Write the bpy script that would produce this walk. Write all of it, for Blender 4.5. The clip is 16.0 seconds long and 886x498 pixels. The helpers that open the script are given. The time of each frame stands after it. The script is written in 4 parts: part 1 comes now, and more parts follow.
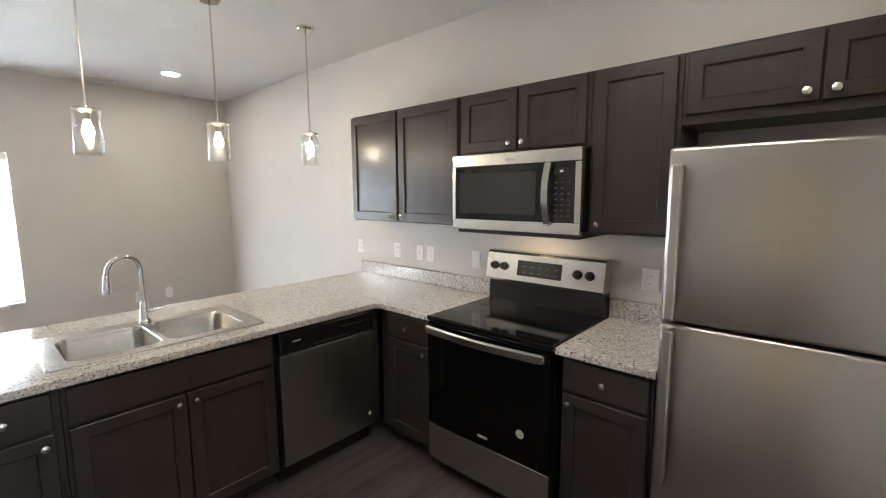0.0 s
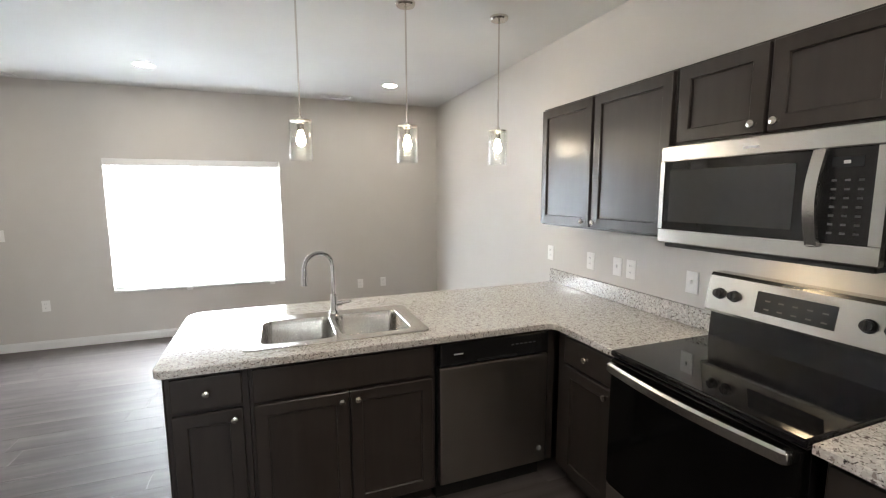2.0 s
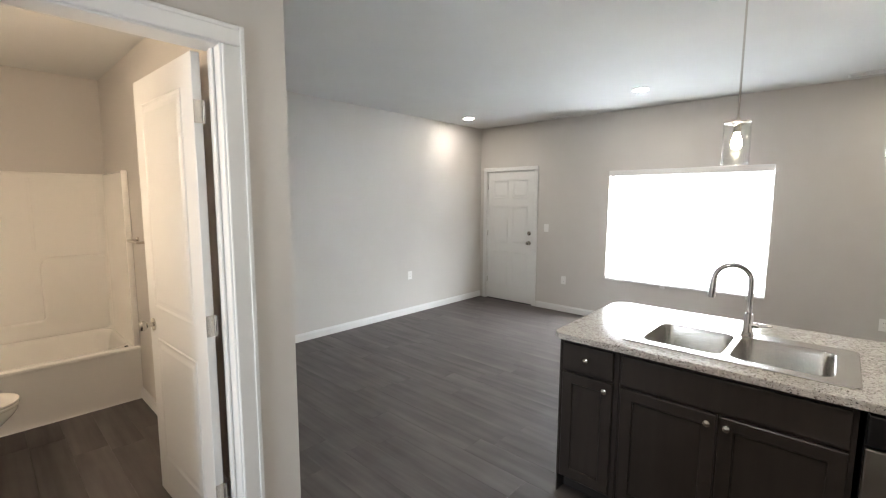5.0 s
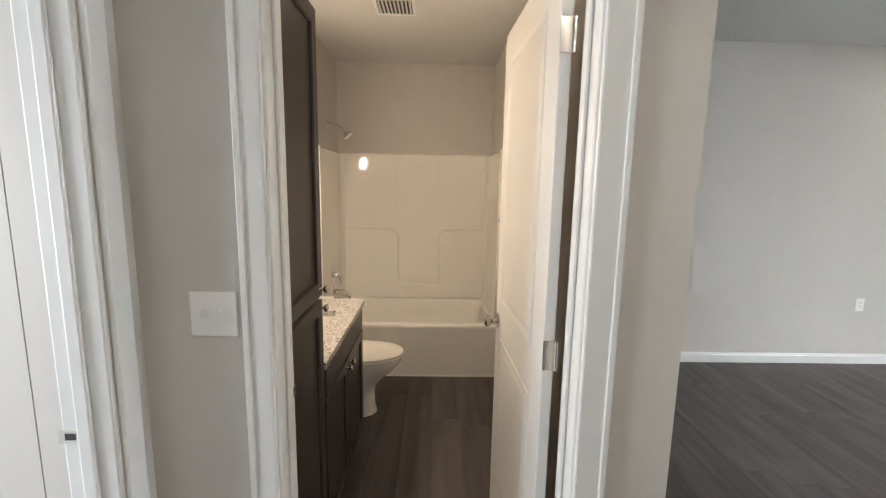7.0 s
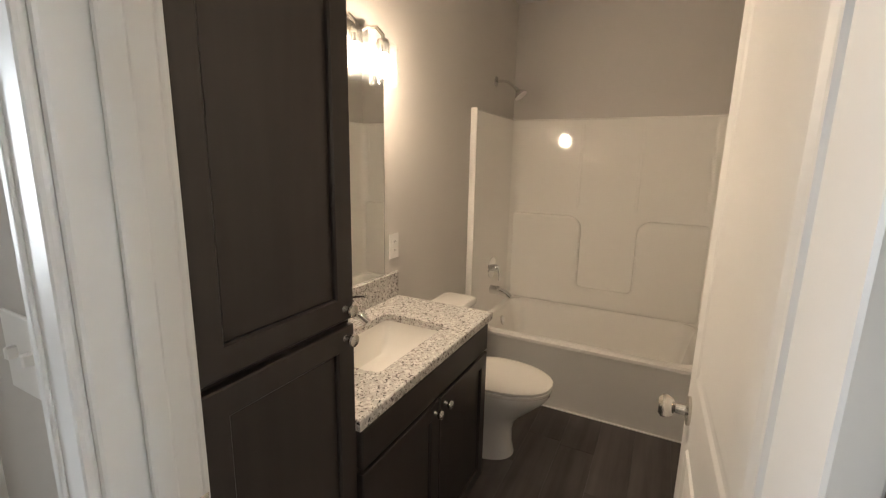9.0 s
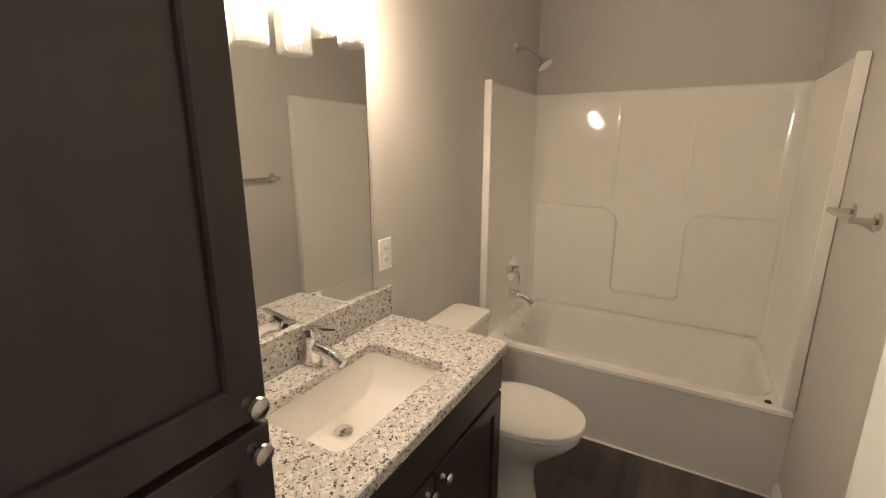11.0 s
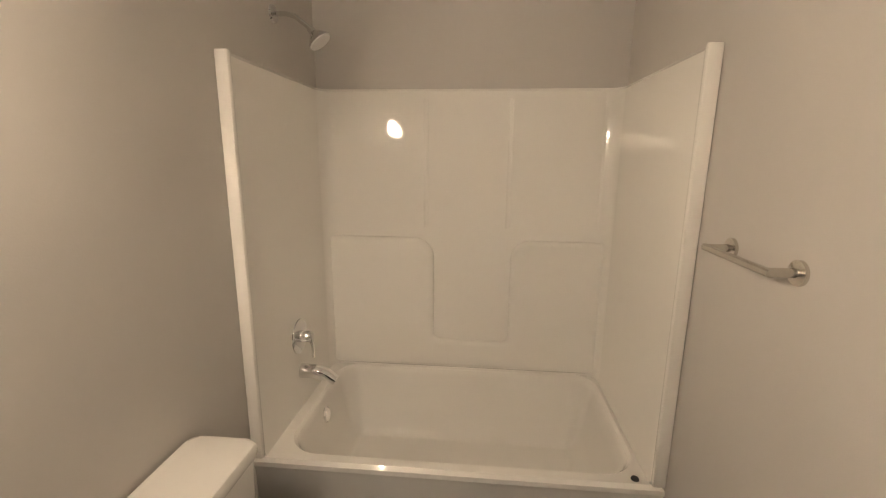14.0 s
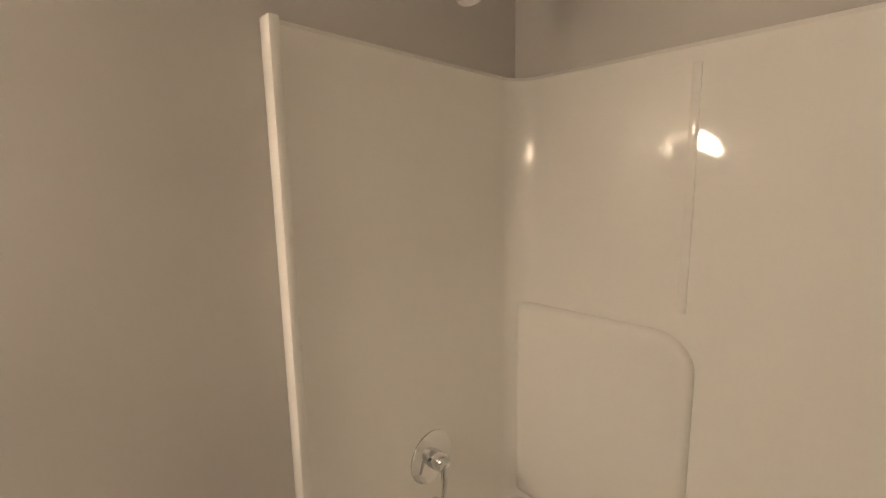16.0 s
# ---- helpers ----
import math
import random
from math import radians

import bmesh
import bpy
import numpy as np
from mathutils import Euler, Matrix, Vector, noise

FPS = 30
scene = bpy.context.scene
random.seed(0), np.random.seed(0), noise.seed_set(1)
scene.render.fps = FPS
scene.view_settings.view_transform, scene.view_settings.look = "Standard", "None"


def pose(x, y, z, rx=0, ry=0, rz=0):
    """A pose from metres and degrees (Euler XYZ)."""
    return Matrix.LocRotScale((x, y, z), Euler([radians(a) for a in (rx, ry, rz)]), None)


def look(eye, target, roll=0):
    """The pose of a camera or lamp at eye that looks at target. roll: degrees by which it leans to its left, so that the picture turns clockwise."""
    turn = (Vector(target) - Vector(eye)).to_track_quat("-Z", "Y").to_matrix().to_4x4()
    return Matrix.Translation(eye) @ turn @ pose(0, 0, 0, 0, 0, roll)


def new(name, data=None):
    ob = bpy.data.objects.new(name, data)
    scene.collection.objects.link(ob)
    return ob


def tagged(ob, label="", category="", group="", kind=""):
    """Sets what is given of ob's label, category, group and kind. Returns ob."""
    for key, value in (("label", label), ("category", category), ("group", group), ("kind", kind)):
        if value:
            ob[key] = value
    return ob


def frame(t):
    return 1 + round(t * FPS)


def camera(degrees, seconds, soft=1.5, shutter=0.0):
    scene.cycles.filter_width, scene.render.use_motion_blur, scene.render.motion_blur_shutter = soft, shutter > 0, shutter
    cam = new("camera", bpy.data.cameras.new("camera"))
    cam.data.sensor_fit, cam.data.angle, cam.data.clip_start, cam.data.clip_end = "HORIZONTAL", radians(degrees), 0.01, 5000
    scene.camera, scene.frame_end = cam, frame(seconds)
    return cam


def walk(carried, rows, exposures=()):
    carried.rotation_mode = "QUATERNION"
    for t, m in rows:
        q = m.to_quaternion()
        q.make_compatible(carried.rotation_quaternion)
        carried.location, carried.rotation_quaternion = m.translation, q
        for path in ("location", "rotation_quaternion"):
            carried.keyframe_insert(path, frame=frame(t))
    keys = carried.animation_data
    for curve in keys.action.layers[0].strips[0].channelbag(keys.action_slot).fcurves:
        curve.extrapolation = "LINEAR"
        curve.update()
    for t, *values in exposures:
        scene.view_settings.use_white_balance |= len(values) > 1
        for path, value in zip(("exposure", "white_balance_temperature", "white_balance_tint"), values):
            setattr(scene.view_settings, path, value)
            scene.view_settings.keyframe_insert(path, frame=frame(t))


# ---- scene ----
cam = camera(91.1, 16.0, soft=1.15)
PATH = [
    (0, (-2.363, -2.082, 1.589), (-0.881, -0.763, 1.337), -0.3),
    (0.5, (-2.321, -2.154, 1.57), (-1.018, -0.658, 1.321), -0.2),
    (1, (-2.266, -2.158, 1.582), (-1.127, -0.534, 1.327), -0.2),
    (1.5, (-2.145, -2.052, 1.592), (-1.207, -0.304, 1.339), -0.3),
    (2, (-2.007, -1.916, 1.603), (-1.309, -0.059, 1.352), -0.2),
    (2.5, (-1.824, -1.808, 1.605), (-1.434, 0.138, 1.357), -0.3),
    (3, (-1.658, -1.761, 1.597), (-1.612, 0.223, 1.353), -0.2),
    (3.5, (-1.553, -1.805, 1.595), (-1.848, 0.158, 1.354), -0.1),
    (4, (-1.468, -1.902, 1.597), (-2.141, -0.032, 1.367), -0.05),
    (4.5, (-1.419, -1.982, 1.611), (-2.445, -0.28, 1.382), 0.05),
    (5, (-1.416, -2.05, 1.605), (-2.762, -0.588, 1.38), 0.2),
    (7.5, (-2.369, -1.612, 1.545), (-4.321, -1.91, 1.215), 1.2),
    (8, (-2.558, -1.524, 1.521), (-4.447, -2.1, 1.17), 1.3),
    (8.5, (-2.782, -1.52, 1.509), (-4.602, -2.292, 1.141), 1.1),
    (9, (-2.97, -1.542, 1.499), (-4.737, -2.441, 1.099), 1.2),
    (11.5, (-3.407, -1.703, 1.51), (-5.09, -2.676, 1.043), 0.2),
    (12, (-3.421, -1.726, 1.518), (-5.196, -2.528, 1.066), 0.6),
    (12.5, (-3.498, -1.734, 1.517), (-5.348, -2.358, 1.082), 0.4),
    (13, (-3.667, -1.767, 1.508), (-5.571, -2.206, 1.08), 0.5),
    (13.5, (-3.877, -1.81, 1.509), (-5.815, -2.08, 1.095), 0.6),
    (14, (-4.156, -1.84, 1.516), (-6.104, -2.016, 1.098), 0.5),
    (14.5, (-4.418, -1.812, 1.523), (-6.358, -2.066, 1.126), 0.3),
    (15, (-4.63, -1.772, 1.52), (-6.535, -2.226, 1.14), -0.3),
    (15.5, (-4.883, -1.718, 1.532), (-6.61, -2.663, 1.181), -1.0),
    (16, (-5.082, -1.789, 1.51), (-6.475, -3.191, 1.207), -1.0),
]
walk(cam, [(t, look(eye, target, roll)) for t, eye, target, roll in PATH],
     exposures=[(0, 1.44), (4.0, 1.38), (5.0, 1.34), (7.5, 1.15), (9.0, 0.99), (11.5, 1.08), (12.5, 1.09), (14.0, 1.13), (16.0, 1.12)])

# ---- world, lamps ----
world = bpy.data.worlds.new("world")
scene.world = world
world.use_nodes = True
wn = world.node_tree
sky = wn.nodes.new("ShaderNodeTexSky")
sky.sky_type, sky.sun_disc = "NISHITA", False
sky.sun_elevation, sky.sun_rotation = radians(40), radians(200)
wn.links.new(sky.outputs[0], wn.nodes["Background"].inputs[0])
wn.nodes["Background"].inputs[1].default_value = 0.12


def lamp_area(name, m, sx, sy, watts, colour):
    d = bpy.data.lights.new(name, "AREA")
    d.shape, d.size, d.size_y, d.energy, d.color = "RECTANGLE", sx, sy, watts, colour
    ob = new(name, d)
    ob.matrix_world = m
    return ob


# daylight in the window's opening, and in the next room's window
lamp_area("window_daylight", look((-2.85, 3.79, 1.25), (-2.85, 0, 1.25)), 1.68, 1.36, 152, (0.88, 0.94, 1.0))
lamp_area("bedroom_daylight", look((-2.2, -5.05, 1.4), (-2.2, 0, 1.4)), 1.2, 1.2, 44, (0.88, 0.94, 1.0))


# ---- materials ----
def material(name, colour, rough=0.5, metal=0.0, spots=None, grain=0.0, scale=(30, 30, 30), bump=0.0, bump_scale=200, vary=0.0,
             emit=0.0, coat=0.0, emit_colour=None):
    m = bpy.data.materials.new(name)
    m.use_nodes = True
    t = m.node_tree
    b = t.nodes["Principled BSDF"]
    b.inputs["Roughness"].default_value, b.inputs["Metallic"].default_value = rough, metal
    b.inputs["Base Color"].default_value = (*colour, 1)
    b.inputs["Coat Weight"].default_value = coat
    if emit:
        b.inputs["Emission Color"].default_value = (*(emit_colour or colour), 1)
        b.inputs["Emission Strength"].default_value = emit
        return m
    tc = t.nodes.new("ShaderNodeTexCoord")
    mp = t.nodes.new("ShaderNodeMapping")
    mp.inputs["Scale"].default_value = scale
    t.links.new(tc.outputs["Object"], mp.inputs["Vector"])
    col = None
    if grain:
        n = t.nodes.new("ShaderNodeTexNoise")
        n.inputs["Scale"].default_value, n.inputs["Detail"].default_value = 1.0, 6
        t.links.new(mp.outputs[0], n.inputs["Vector"])
        n2 = t.nodes.new("ShaderNodeTexNoise")
        n2.inputs["Scale"].default_value, n2.inputs["Detail"].default_value = 1.7, 3
        t.links.new(tc.outputs["Object"], n2.inputs["Vector"])
        a = t.nodes.new("ShaderNodeMath")
        a.operation = "ADD"
        t.links.new(n.outputs["Fac"], a.inputs[0]), t.links.new(n2.outputs["Fac"], a.inputs[1])
        r = t.nodes.new("ShaderNodeMapRange")
        r.inputs["From Min"].default_value, r.inputs["From Max"].default_value = 0.65, 1.35
        r.inputs["To Min"].default_value, r.inputs["To Max"].default_value = 1 - grain, 1 + grain
        t.links.new(a.outputs[0], r.inputs["Value"])
        fac = r.outputs[0]
        if vary:
            oi = t.nodes.new("ShaderNodeObjectInfo")
            rv = t.nodes.new("ShaderNodeMapRange")
            rv.inputs["To Min"].default_value, rv.inputs["To Max"].default_value = 1 - vary, 1 + vary
            t.links.new(oi.outputs["Random"], rv.inputs["Value"])
            mu = t.nodes.new("ShaderNodeMath")
            mu.operation = "MULTIPLY"
            t.links.new(fac, mu.inputs[0]), t.links.new(rv.outputs[0], mu.inputs[1])
            fac = mu.outputs[0]
            # each plank takes another stretch of the grain
            vm = t.nodes.new("ShaderNodeVectorMath")
            vm.operation = "MULTIPLY_ADD"
            vm.inputs[1].default_value = (37, 23, 11)
            cb = t.nodes.new("ShaderNodeCombineXYZ")
            for i in range(3):
                t.links.new(oi.outputs["Random"], cb.inputs[i])
            t.links.new(cb.outputs[0], vm.inputs[0]), t.links.new(mp.outputs[0], vm.inputs[2])
            t.links.new(vm.outputs[0], n.inputs["Vector"])
        vs = t.nodes.new("ShaderNodeVectorMath")
        vs.operation = "SCALE"
        vs.inputs[0].default_value = colour
        t.links.new(fac, vs.inputs["Scale"])
        col = vs.outputs[0]
        rr = t.nodes.new("ShaderNodeMapRange")
        rr.inputs["From Min"].default_value, rr.inputs["From Max"].default_value = 0.3, 0.7
        rr.inputs["To Min"].default_value, rr.inputs["To Max"].default_value = rough * 0.97, min(1, rough * 1.03)
        t.links.new(n.outputs["Fac"], rr.inputs["Value"]), t.links.new(rr.outputs[0], b.inputs["Roughness"])
    for size, cover, tint, stretch in spots or ():
        v = t.nodes.new("ShaderNodeTexNoise")
        v.inputs["Scale"].default_value, v.inputs["Detail"].default_value = size, 2.0
        v.inputs["Distortion"].default_value = stretch
        t.links.new(tc.outputs["Object"], v.inputs["Vector"])
        r = t.nodes.new("ShaderNodeMapRange")
        r.inputs["From Min"].default_value, r.inputs["From Max"].default_value = cover, cover + 0.035
        t.links.new(v.outputs["Fac"], r.inputs["Value"])
        mx = t.nodes.new("ShaderNodeMix")
        mx.data_type = "RGBA"
        t.links.new(r.outputs[0], mx.inputs["Factor"])
        if col:
            t.links.new(col, mx.inputs["A"])
        else:
            mx.inputs["A"].default_value = (*colour, 1)
        mx.inputs["B"].default_value = (*tint, 1)
        col = mx.outputs["Result"]
    if col:
        t.links.new(col, b.inputs["Base Color"])
    if bump:
        n = t.nodes.new("ShaderNodeTexNoise")
        n.inputs["Scale"].default_value, n.inputs["Detail"].default_value = bump_scale, 3
        t.links.new(tc.outputs["Object"], n.inputs["Vector"])
        bp = t.nodes.new("ShaderNodeBump")
        bp.inputs["Strength"].default_value, bp.inputs["Distance"].default_value = bump, 0.002
        t.links.new(n.outputs["Fac"], bp.inputs["Height"]), t.links.new(bp.outputs[0], b.inputs["Normal"])
    return m


def clear_glass(name, gloss=0.06, tint=(0.97, 0.98, 0.98), seeds=0.0, frost=0.0):
    """A thin pane: light goes through, with a Fresnel gloss on top."""
    m = bpy.data.materials.new(name)
    m.use_nodes = True
    t = m.node_tree
    t.nodes.remove(t.nodes["Principled BSDF"])
    tr, gl, mx = t.nodes.new("ShaderNodeBsdfTransparent"), t.nodes.new("ShaderNodeBsdfGlossy"), t.nodes.new("ShaderNodeMixShader")
    lw = t.nodes.new("ShaderNodeLayerWeight")
    lw.inputs["Blend"].default_value = 0.14
    tr.inputs[0].default_value = (*tint, 1)
    gl.inputs["Roughness"].default_value = gloss
    t.links.new(lw.outputs["Facing"], mx.inputs[0]), t.links.new(tr.outputs[0], mx.inputs[1]), t.links.new(gl.outputs[0], mx.inputs[2])
    out = mx.outputs[0]
    if seeds:
        n = t.nodes.new("ShaderNodeTexNoise")
        n.inputs["Scale"].default_value = 140
        tc = t.nodes.new("ShaderNodeTexCoord")
        t.links.new(tc.outputs["Object"], n.inputs["Vector"])
        bp = t.nodes.new("ShaderNodeBump")
        bp.inputs["Strength"].default_value = seeds
        t.links.new(n.outputs["Fac"], bp.inputs["Height"])
        t.links.new(bp.outputs[0], gl.inputs["Normal"]), t.links.new(bp.outputs[0], lw.inputs["Normal"])
    if frost:
        df, m2 = t.nodes.new("ShaderNodeBsdfTranslucent"), t.nodes.new("ShaderNodeMixShader")
        m2.inputs[0].default_value = frost
        t.links.new(out, m2.inputs[1]), t.links.new(df.outputs[0], m2.inputs[2])
        out = m2.outputs[0]
    t.links.new(out, t.nodes["Material Output"].inputs[0])
    return m


def blind_white(name):
    m = bpy.data.materials.new(name)
    m.use_nodes = True
    t = m.node_tree
    b = t.nodes["Principled BSDF"]
    b.inputs["Base Color"].default_value, b.inputs["Roughness"].default_value = (0.88, 0.88, 0.87, 1), 0.4
    tl, mx = t.nodes.new("ShaderNodeBsdfTranslucent"), t.nodes.new("ShaderNodeMixShader")
    tl.inputs[0].default_value = (0.9, 0.92, 0.93, 1)
    mx.inputs[0].default_value = 0.5
    t.links.new(b.outputs[0], mx.inputs[1]), t.links.new(tl.outputs[0], mx.inputs[2])
    t.links.new(mx.outputs[0], t.nodes["Material Output"].inputs[0])
    return m


PAINT = material("greige_wall_paint", (0.56, 0.535, 0.505), 0.6, grain=0.02, scale=(3, 3, 3), bump=0.12, bump_scale=260)
CEIL = material("flat_ceiling_paint", (0.61, 0.605, 0.59), 0.85, grain=0.02, scale=(4, 4, 4), bump=0.2, bump_scale=180)
TRIM = material("white_trim_paint", (0.71, 0.71, 0.70), 0.35, grain=0.015, scale=(6, 6, 6))
PLANK = material("grey_vinyl_plank", (0.1, 0.088, 0.085), 0.48, grain=0.45, scale=(1.3, 16, 16), vary=0.10, bump=0.06, bump_scale=90)
PLANK.node_tree.nodes["Principled BSDF"].inputs["Specular IOR Level"].default_value = 0.2
SUBFLOOR = material("dark_plank_joint", (0.05, 0.046, 0.044), 0.8, grain=0.1)
CARPET = material("pale_carpet", (0.45, 0.45, 0.45), 0.95, grain=0.15, scale=(120, 120, 120), bump=0.6, bump_scale=300)
CAB = material("dark_stained_maple", (0.038, 0.0315, 0.0285), 0.32, grain=0.2, scale=(22, 22, 2.2))
CAB.node_tree.nodes["Principled BSDF"].inputs["Specular IOR Level"].default_value = 0.32
TOEKICK = material("dark_toe_kick_board", (0.022, 0.019, 0.018), 0.6, grain=0.1)
GRANITE = material("speckled_granite", (0.51, 0.49, 0.465), 0.12, grain=0.14, scale=(26, 26, 26),
                   spots=[(70, 0.53, (0.64, 0.62, 0.59), 0.6), (95, 0.595, (0.29, 0.25, 0.235), 0.8), (80, 0.63, (0.14, 0.115, 0.11), 0.6),
                          (120, 0.635, (0.04, 0.036, 0.036), 0.4)])
STEEL = material("brushed_stainless", (0.45, 0.43, 0.405), 0.31, 1.0, grain=0.03, scale=(12, 12, 0.25))
STEEL_H = material("brushed_stainless_level", (0.57, 0.555, 0.53), 0.26, 1.0, grain=0.03, scale=(0.4, 0.4, 30))
SINKSTEEL = material("satin_sink_steel", (0.63, 0.62, 0.6), 0.24, 1.0, grain=0.08, scale=(40, 3, 3))
CHROME = material("polished_chrome", (0.78, 0.78, 0.78), 0.06, 1.0)
NICKEL = material("satin_nickel", (0.66, 0.63, 0.58), 0.24, 1.0, grain=0.03)
BLACKGLASS = material("black_ceramic_glass", (0.006, 0.006, 0.007), 0.04, grain=0.05)
BLACK = material("black_enamel", (0.012, 0.012, 0.013), 0.25, grain=0.1)
BLACKMATT = material("black_plastic", (0.015, 0.015, 0.016), 0.5, grain=0.1)
OVENGLASS = material("black_oven_glass", (0.004, 0.004, 0.004), 0.1, grain=0.05)
OVENGLASS.node_tree.nodes["Principled BSDF"].inputs["Specular IOR Level"].default_value = 0.2
SMOKE = material("smoked_oven_window", (0.035, 0.035, 0.036), 0.08, grain=0.05)
GREYINK = material("pale_grey_print", (0.45, 0.45, 0.45), 0.5)
DIMINK = material("dim_grey_print", (0.05, 0.05, 0.05), 0.5)
DISPLAY = material("dark_display", (0.02, 0.022, 0.025), 0.1)
PLASTIC = material("white_plastic", (0.80, 0.79, 0.77), 0.35, grain=0.01)
SLOT = material("dark_slot", (0.03, 0.03, 0.03), 0.6)
FIBRE = material("glossy_white_fibreglass", (0.83, 0.81, 0.77), 0.035, grain=0.012, scale=(2, 2, 2))
CERAMIC = material("white_vitreous_china", (0.80, 0.78, 0.74), 0.08, grain=0.01, coat=0.3)
SEAT = material("white_seat_plastic", (0.80, 0.77, 0.72), 0.22, grain=0.01)
CAULK = material("white_caulk", (0.8, 0.79, 0.77), 0.5)
MIRROR = material("silvered_mirror", (0.86, 0.87, 0.86), 0.01, 1.0)
MIREDGE = material("dark_mirror_edge", (0.10, 0.11, 0.10), 0.3)
GLASS = clear_glass("clear_glass", 0.03)
SEEDED = clear_glass("seeded_glass", 0.05, seeds=0.8, frost=0.008)
BLIND = blind_white("white_blind_slat")
BULB = material("warm_bulb", (1.0, 0.86, 0.66), emit=60, emit_colour=(1.0, 0.84, 0.62))
BATHBULB = material("bathroom_bulb", (1.0, 0.82, 0.58), emit=170, emit_colour=(1.0, 0.785, 0.575))
CANLENS = material("downlight_lens", (1.0, 0.93, 0.84), emit=92, emit_colour=(1.0, 0.91, 0.80))
HOODLENS = material("hood_lamp_lens", (1.0, 0.8, 0.55), emit=14, emit_colour=(1.0, 0.78, 0.5))
SKYGLOW = material("bright_overcast_backdrop", (0.9, 0.95, 1.0), emit=3.0)

# ---- mesh helpers ----
ORIGIN = {}


def thing(name, at, label, category, group="", kind=""):
    ob = new(name)
    ob.empty_display_size = 0.1
    ob.location = at
    ORIGIN[ob] = Vector(at)
    return tagged(ob, label, category, group, kind)


def part(name, bm, mat, parent=None, label="", smooth=False):
    """One mesh object out of a bmesh in world coordinates, under a thing or a part."""
    me = bpy.data.meshes.new(name)
    bmesh.ops.recalc_face_normals(bm, faces=bm.faces)
    if parent is not None:
        bm.transform(Matrix.Translation(-ORIGIN[parent]))
    bm.to_mesh(me)
    bm.free()
    me.materials.append(mat)
    if smooth:
        me.shade_smooth()
        me.set_sharp_from_angle(angle=radians(38))
    ob = new(name, me)
    if parent is not None:
        ob.parent = parent
        ORIGIN[ob] = ORIGIN[parent]
    else:
        ORIGIN[ob] = Vector((0, 0, 0))
    if label:
        ob["label"] = label
    return ob


def box(bm, a, b, bev=0.0, m=None, seg=1):
    lo, hi = [min(p, q) for p, q in zip(a, b)], [max(p, q) for p, q in zip(a, b)]
    c = [(p + q) / 2 for p, q in zip(lo, hi)]
    s = [q - p for p, q in zip(lo, hi)]
    made = bmesh.ops.create_cube(bm, size=1, matrix=Matrix.LocRotScale(c, None, s))["verts"]
    if bev:
        es = list({e for v in made for e in v.link_edges})
        out = bmesh.ops.bevel(bm, geom=es, offset=min(bev, min(s) * 0.45), segments=seg, affect="EDGES", profile=0.5)
        made = list({v for f in out["faces"] for v in f.verts} | {v for v in made if v.is_valid})
    if m is not None:
        bmesh.ops.transform(bm, matrix=m, verts=made)
    return bm


def solid(a, b, bev=0.0, m=None, seg=1):
    return box(bmesh.new(), a, b, bev, m, seg)


def loft(bm, rings, cap=True, closed=True):
    vs = [[bm.verts.new(p) for p in r] for r in rings]
    for r0, r1 in zip(vs, vs[1:]):
        n = len(r0)
        for i in range(n if closed else n - 1):
            bm.faces.new((r0[i], r0[(i + 1) % n], r1[(i + 1) % n], r1[i]))
    if cap:
        bm.faces.new(vs[0][::-1]), bm.faces.new(vs[-1])
    return bm


def lathe(bm, profile, m=None, n=20, cap=True):
    """profile: (radius, height) pairs, turned about the z axis and set by m."""
    m = m or Matrix()
    rings = [[m @ Vector((r * math.cos(2 * math.pi * i / n), r * math.sin(2 * math.pi * i / n), z)) for i in range(n)] for r, z in profile]
    return loft(bm, rings, cap)


def tube(bm, pts, r, n=12):
    pts = [Vector(p) for p in pts]
    rings, up = [], Vector((0.123, 0.321, 0.94))
    for i, p in enumerate(pts):
        d = (pts[min(i + 1, len(pts) - 1)] - pts[max(i - 1, 0)]).normalized()
        u = (up - d * up.dot(d)).normalized()
        w, up = d.cross(u), u
        rad = r[i] if isinstance(r, (list, tuple)) else r
        rings.append([p + rad * (math.cos(2 * math.pi * k / n) * u + math.sin(2 * math.pi * k / n) * w) for k in range(n)])
    return loft(bm, rings)


def along(axis_to):
    """A turn that takes z to the direction given."""
    return Vector(axis_to).to_track_quat("Z", "Y").to_matrix().to_4x4()


def at(p, axis=(0, 0, 1)):
    return Matrix.Translation(p) @ along(axis)


def round_rect(x0, x1, y0, y1, r, n=6):
    out = []
    for cx, cy, a0 in ((x1 - r, y1 - r, 0), (x0 + r, y1 - r, 90), (x0 + r, y0 + r, 180), (x1 - r, y0 + r, 270)):
        for i in range(n + 1):
            a = radians(a0 + 90 * i / n)
            out.append((cx + r * math.cos(a), cy + r * math.sin(a)))
    return out


def inset(loop, d):
    """The loop, counter-clockwise, moved inwards by d."""
    n, out = len(loop), []
    for i in range(n):
        p, q, s = Vector(loop[i - 1]), Vector(loop[i]), Vector(loop[(i + 1) % n])
        e, f = (q - p).normalized(), (s - q).normalized()
        nn = Vector((-e.y - f.y, e.x + f.x))
        nn = nn.normalized() / max(0.4, (nn.length / 2))
        out.append((q.x + nn.x * d, q.y + nn.y * d))
    return out


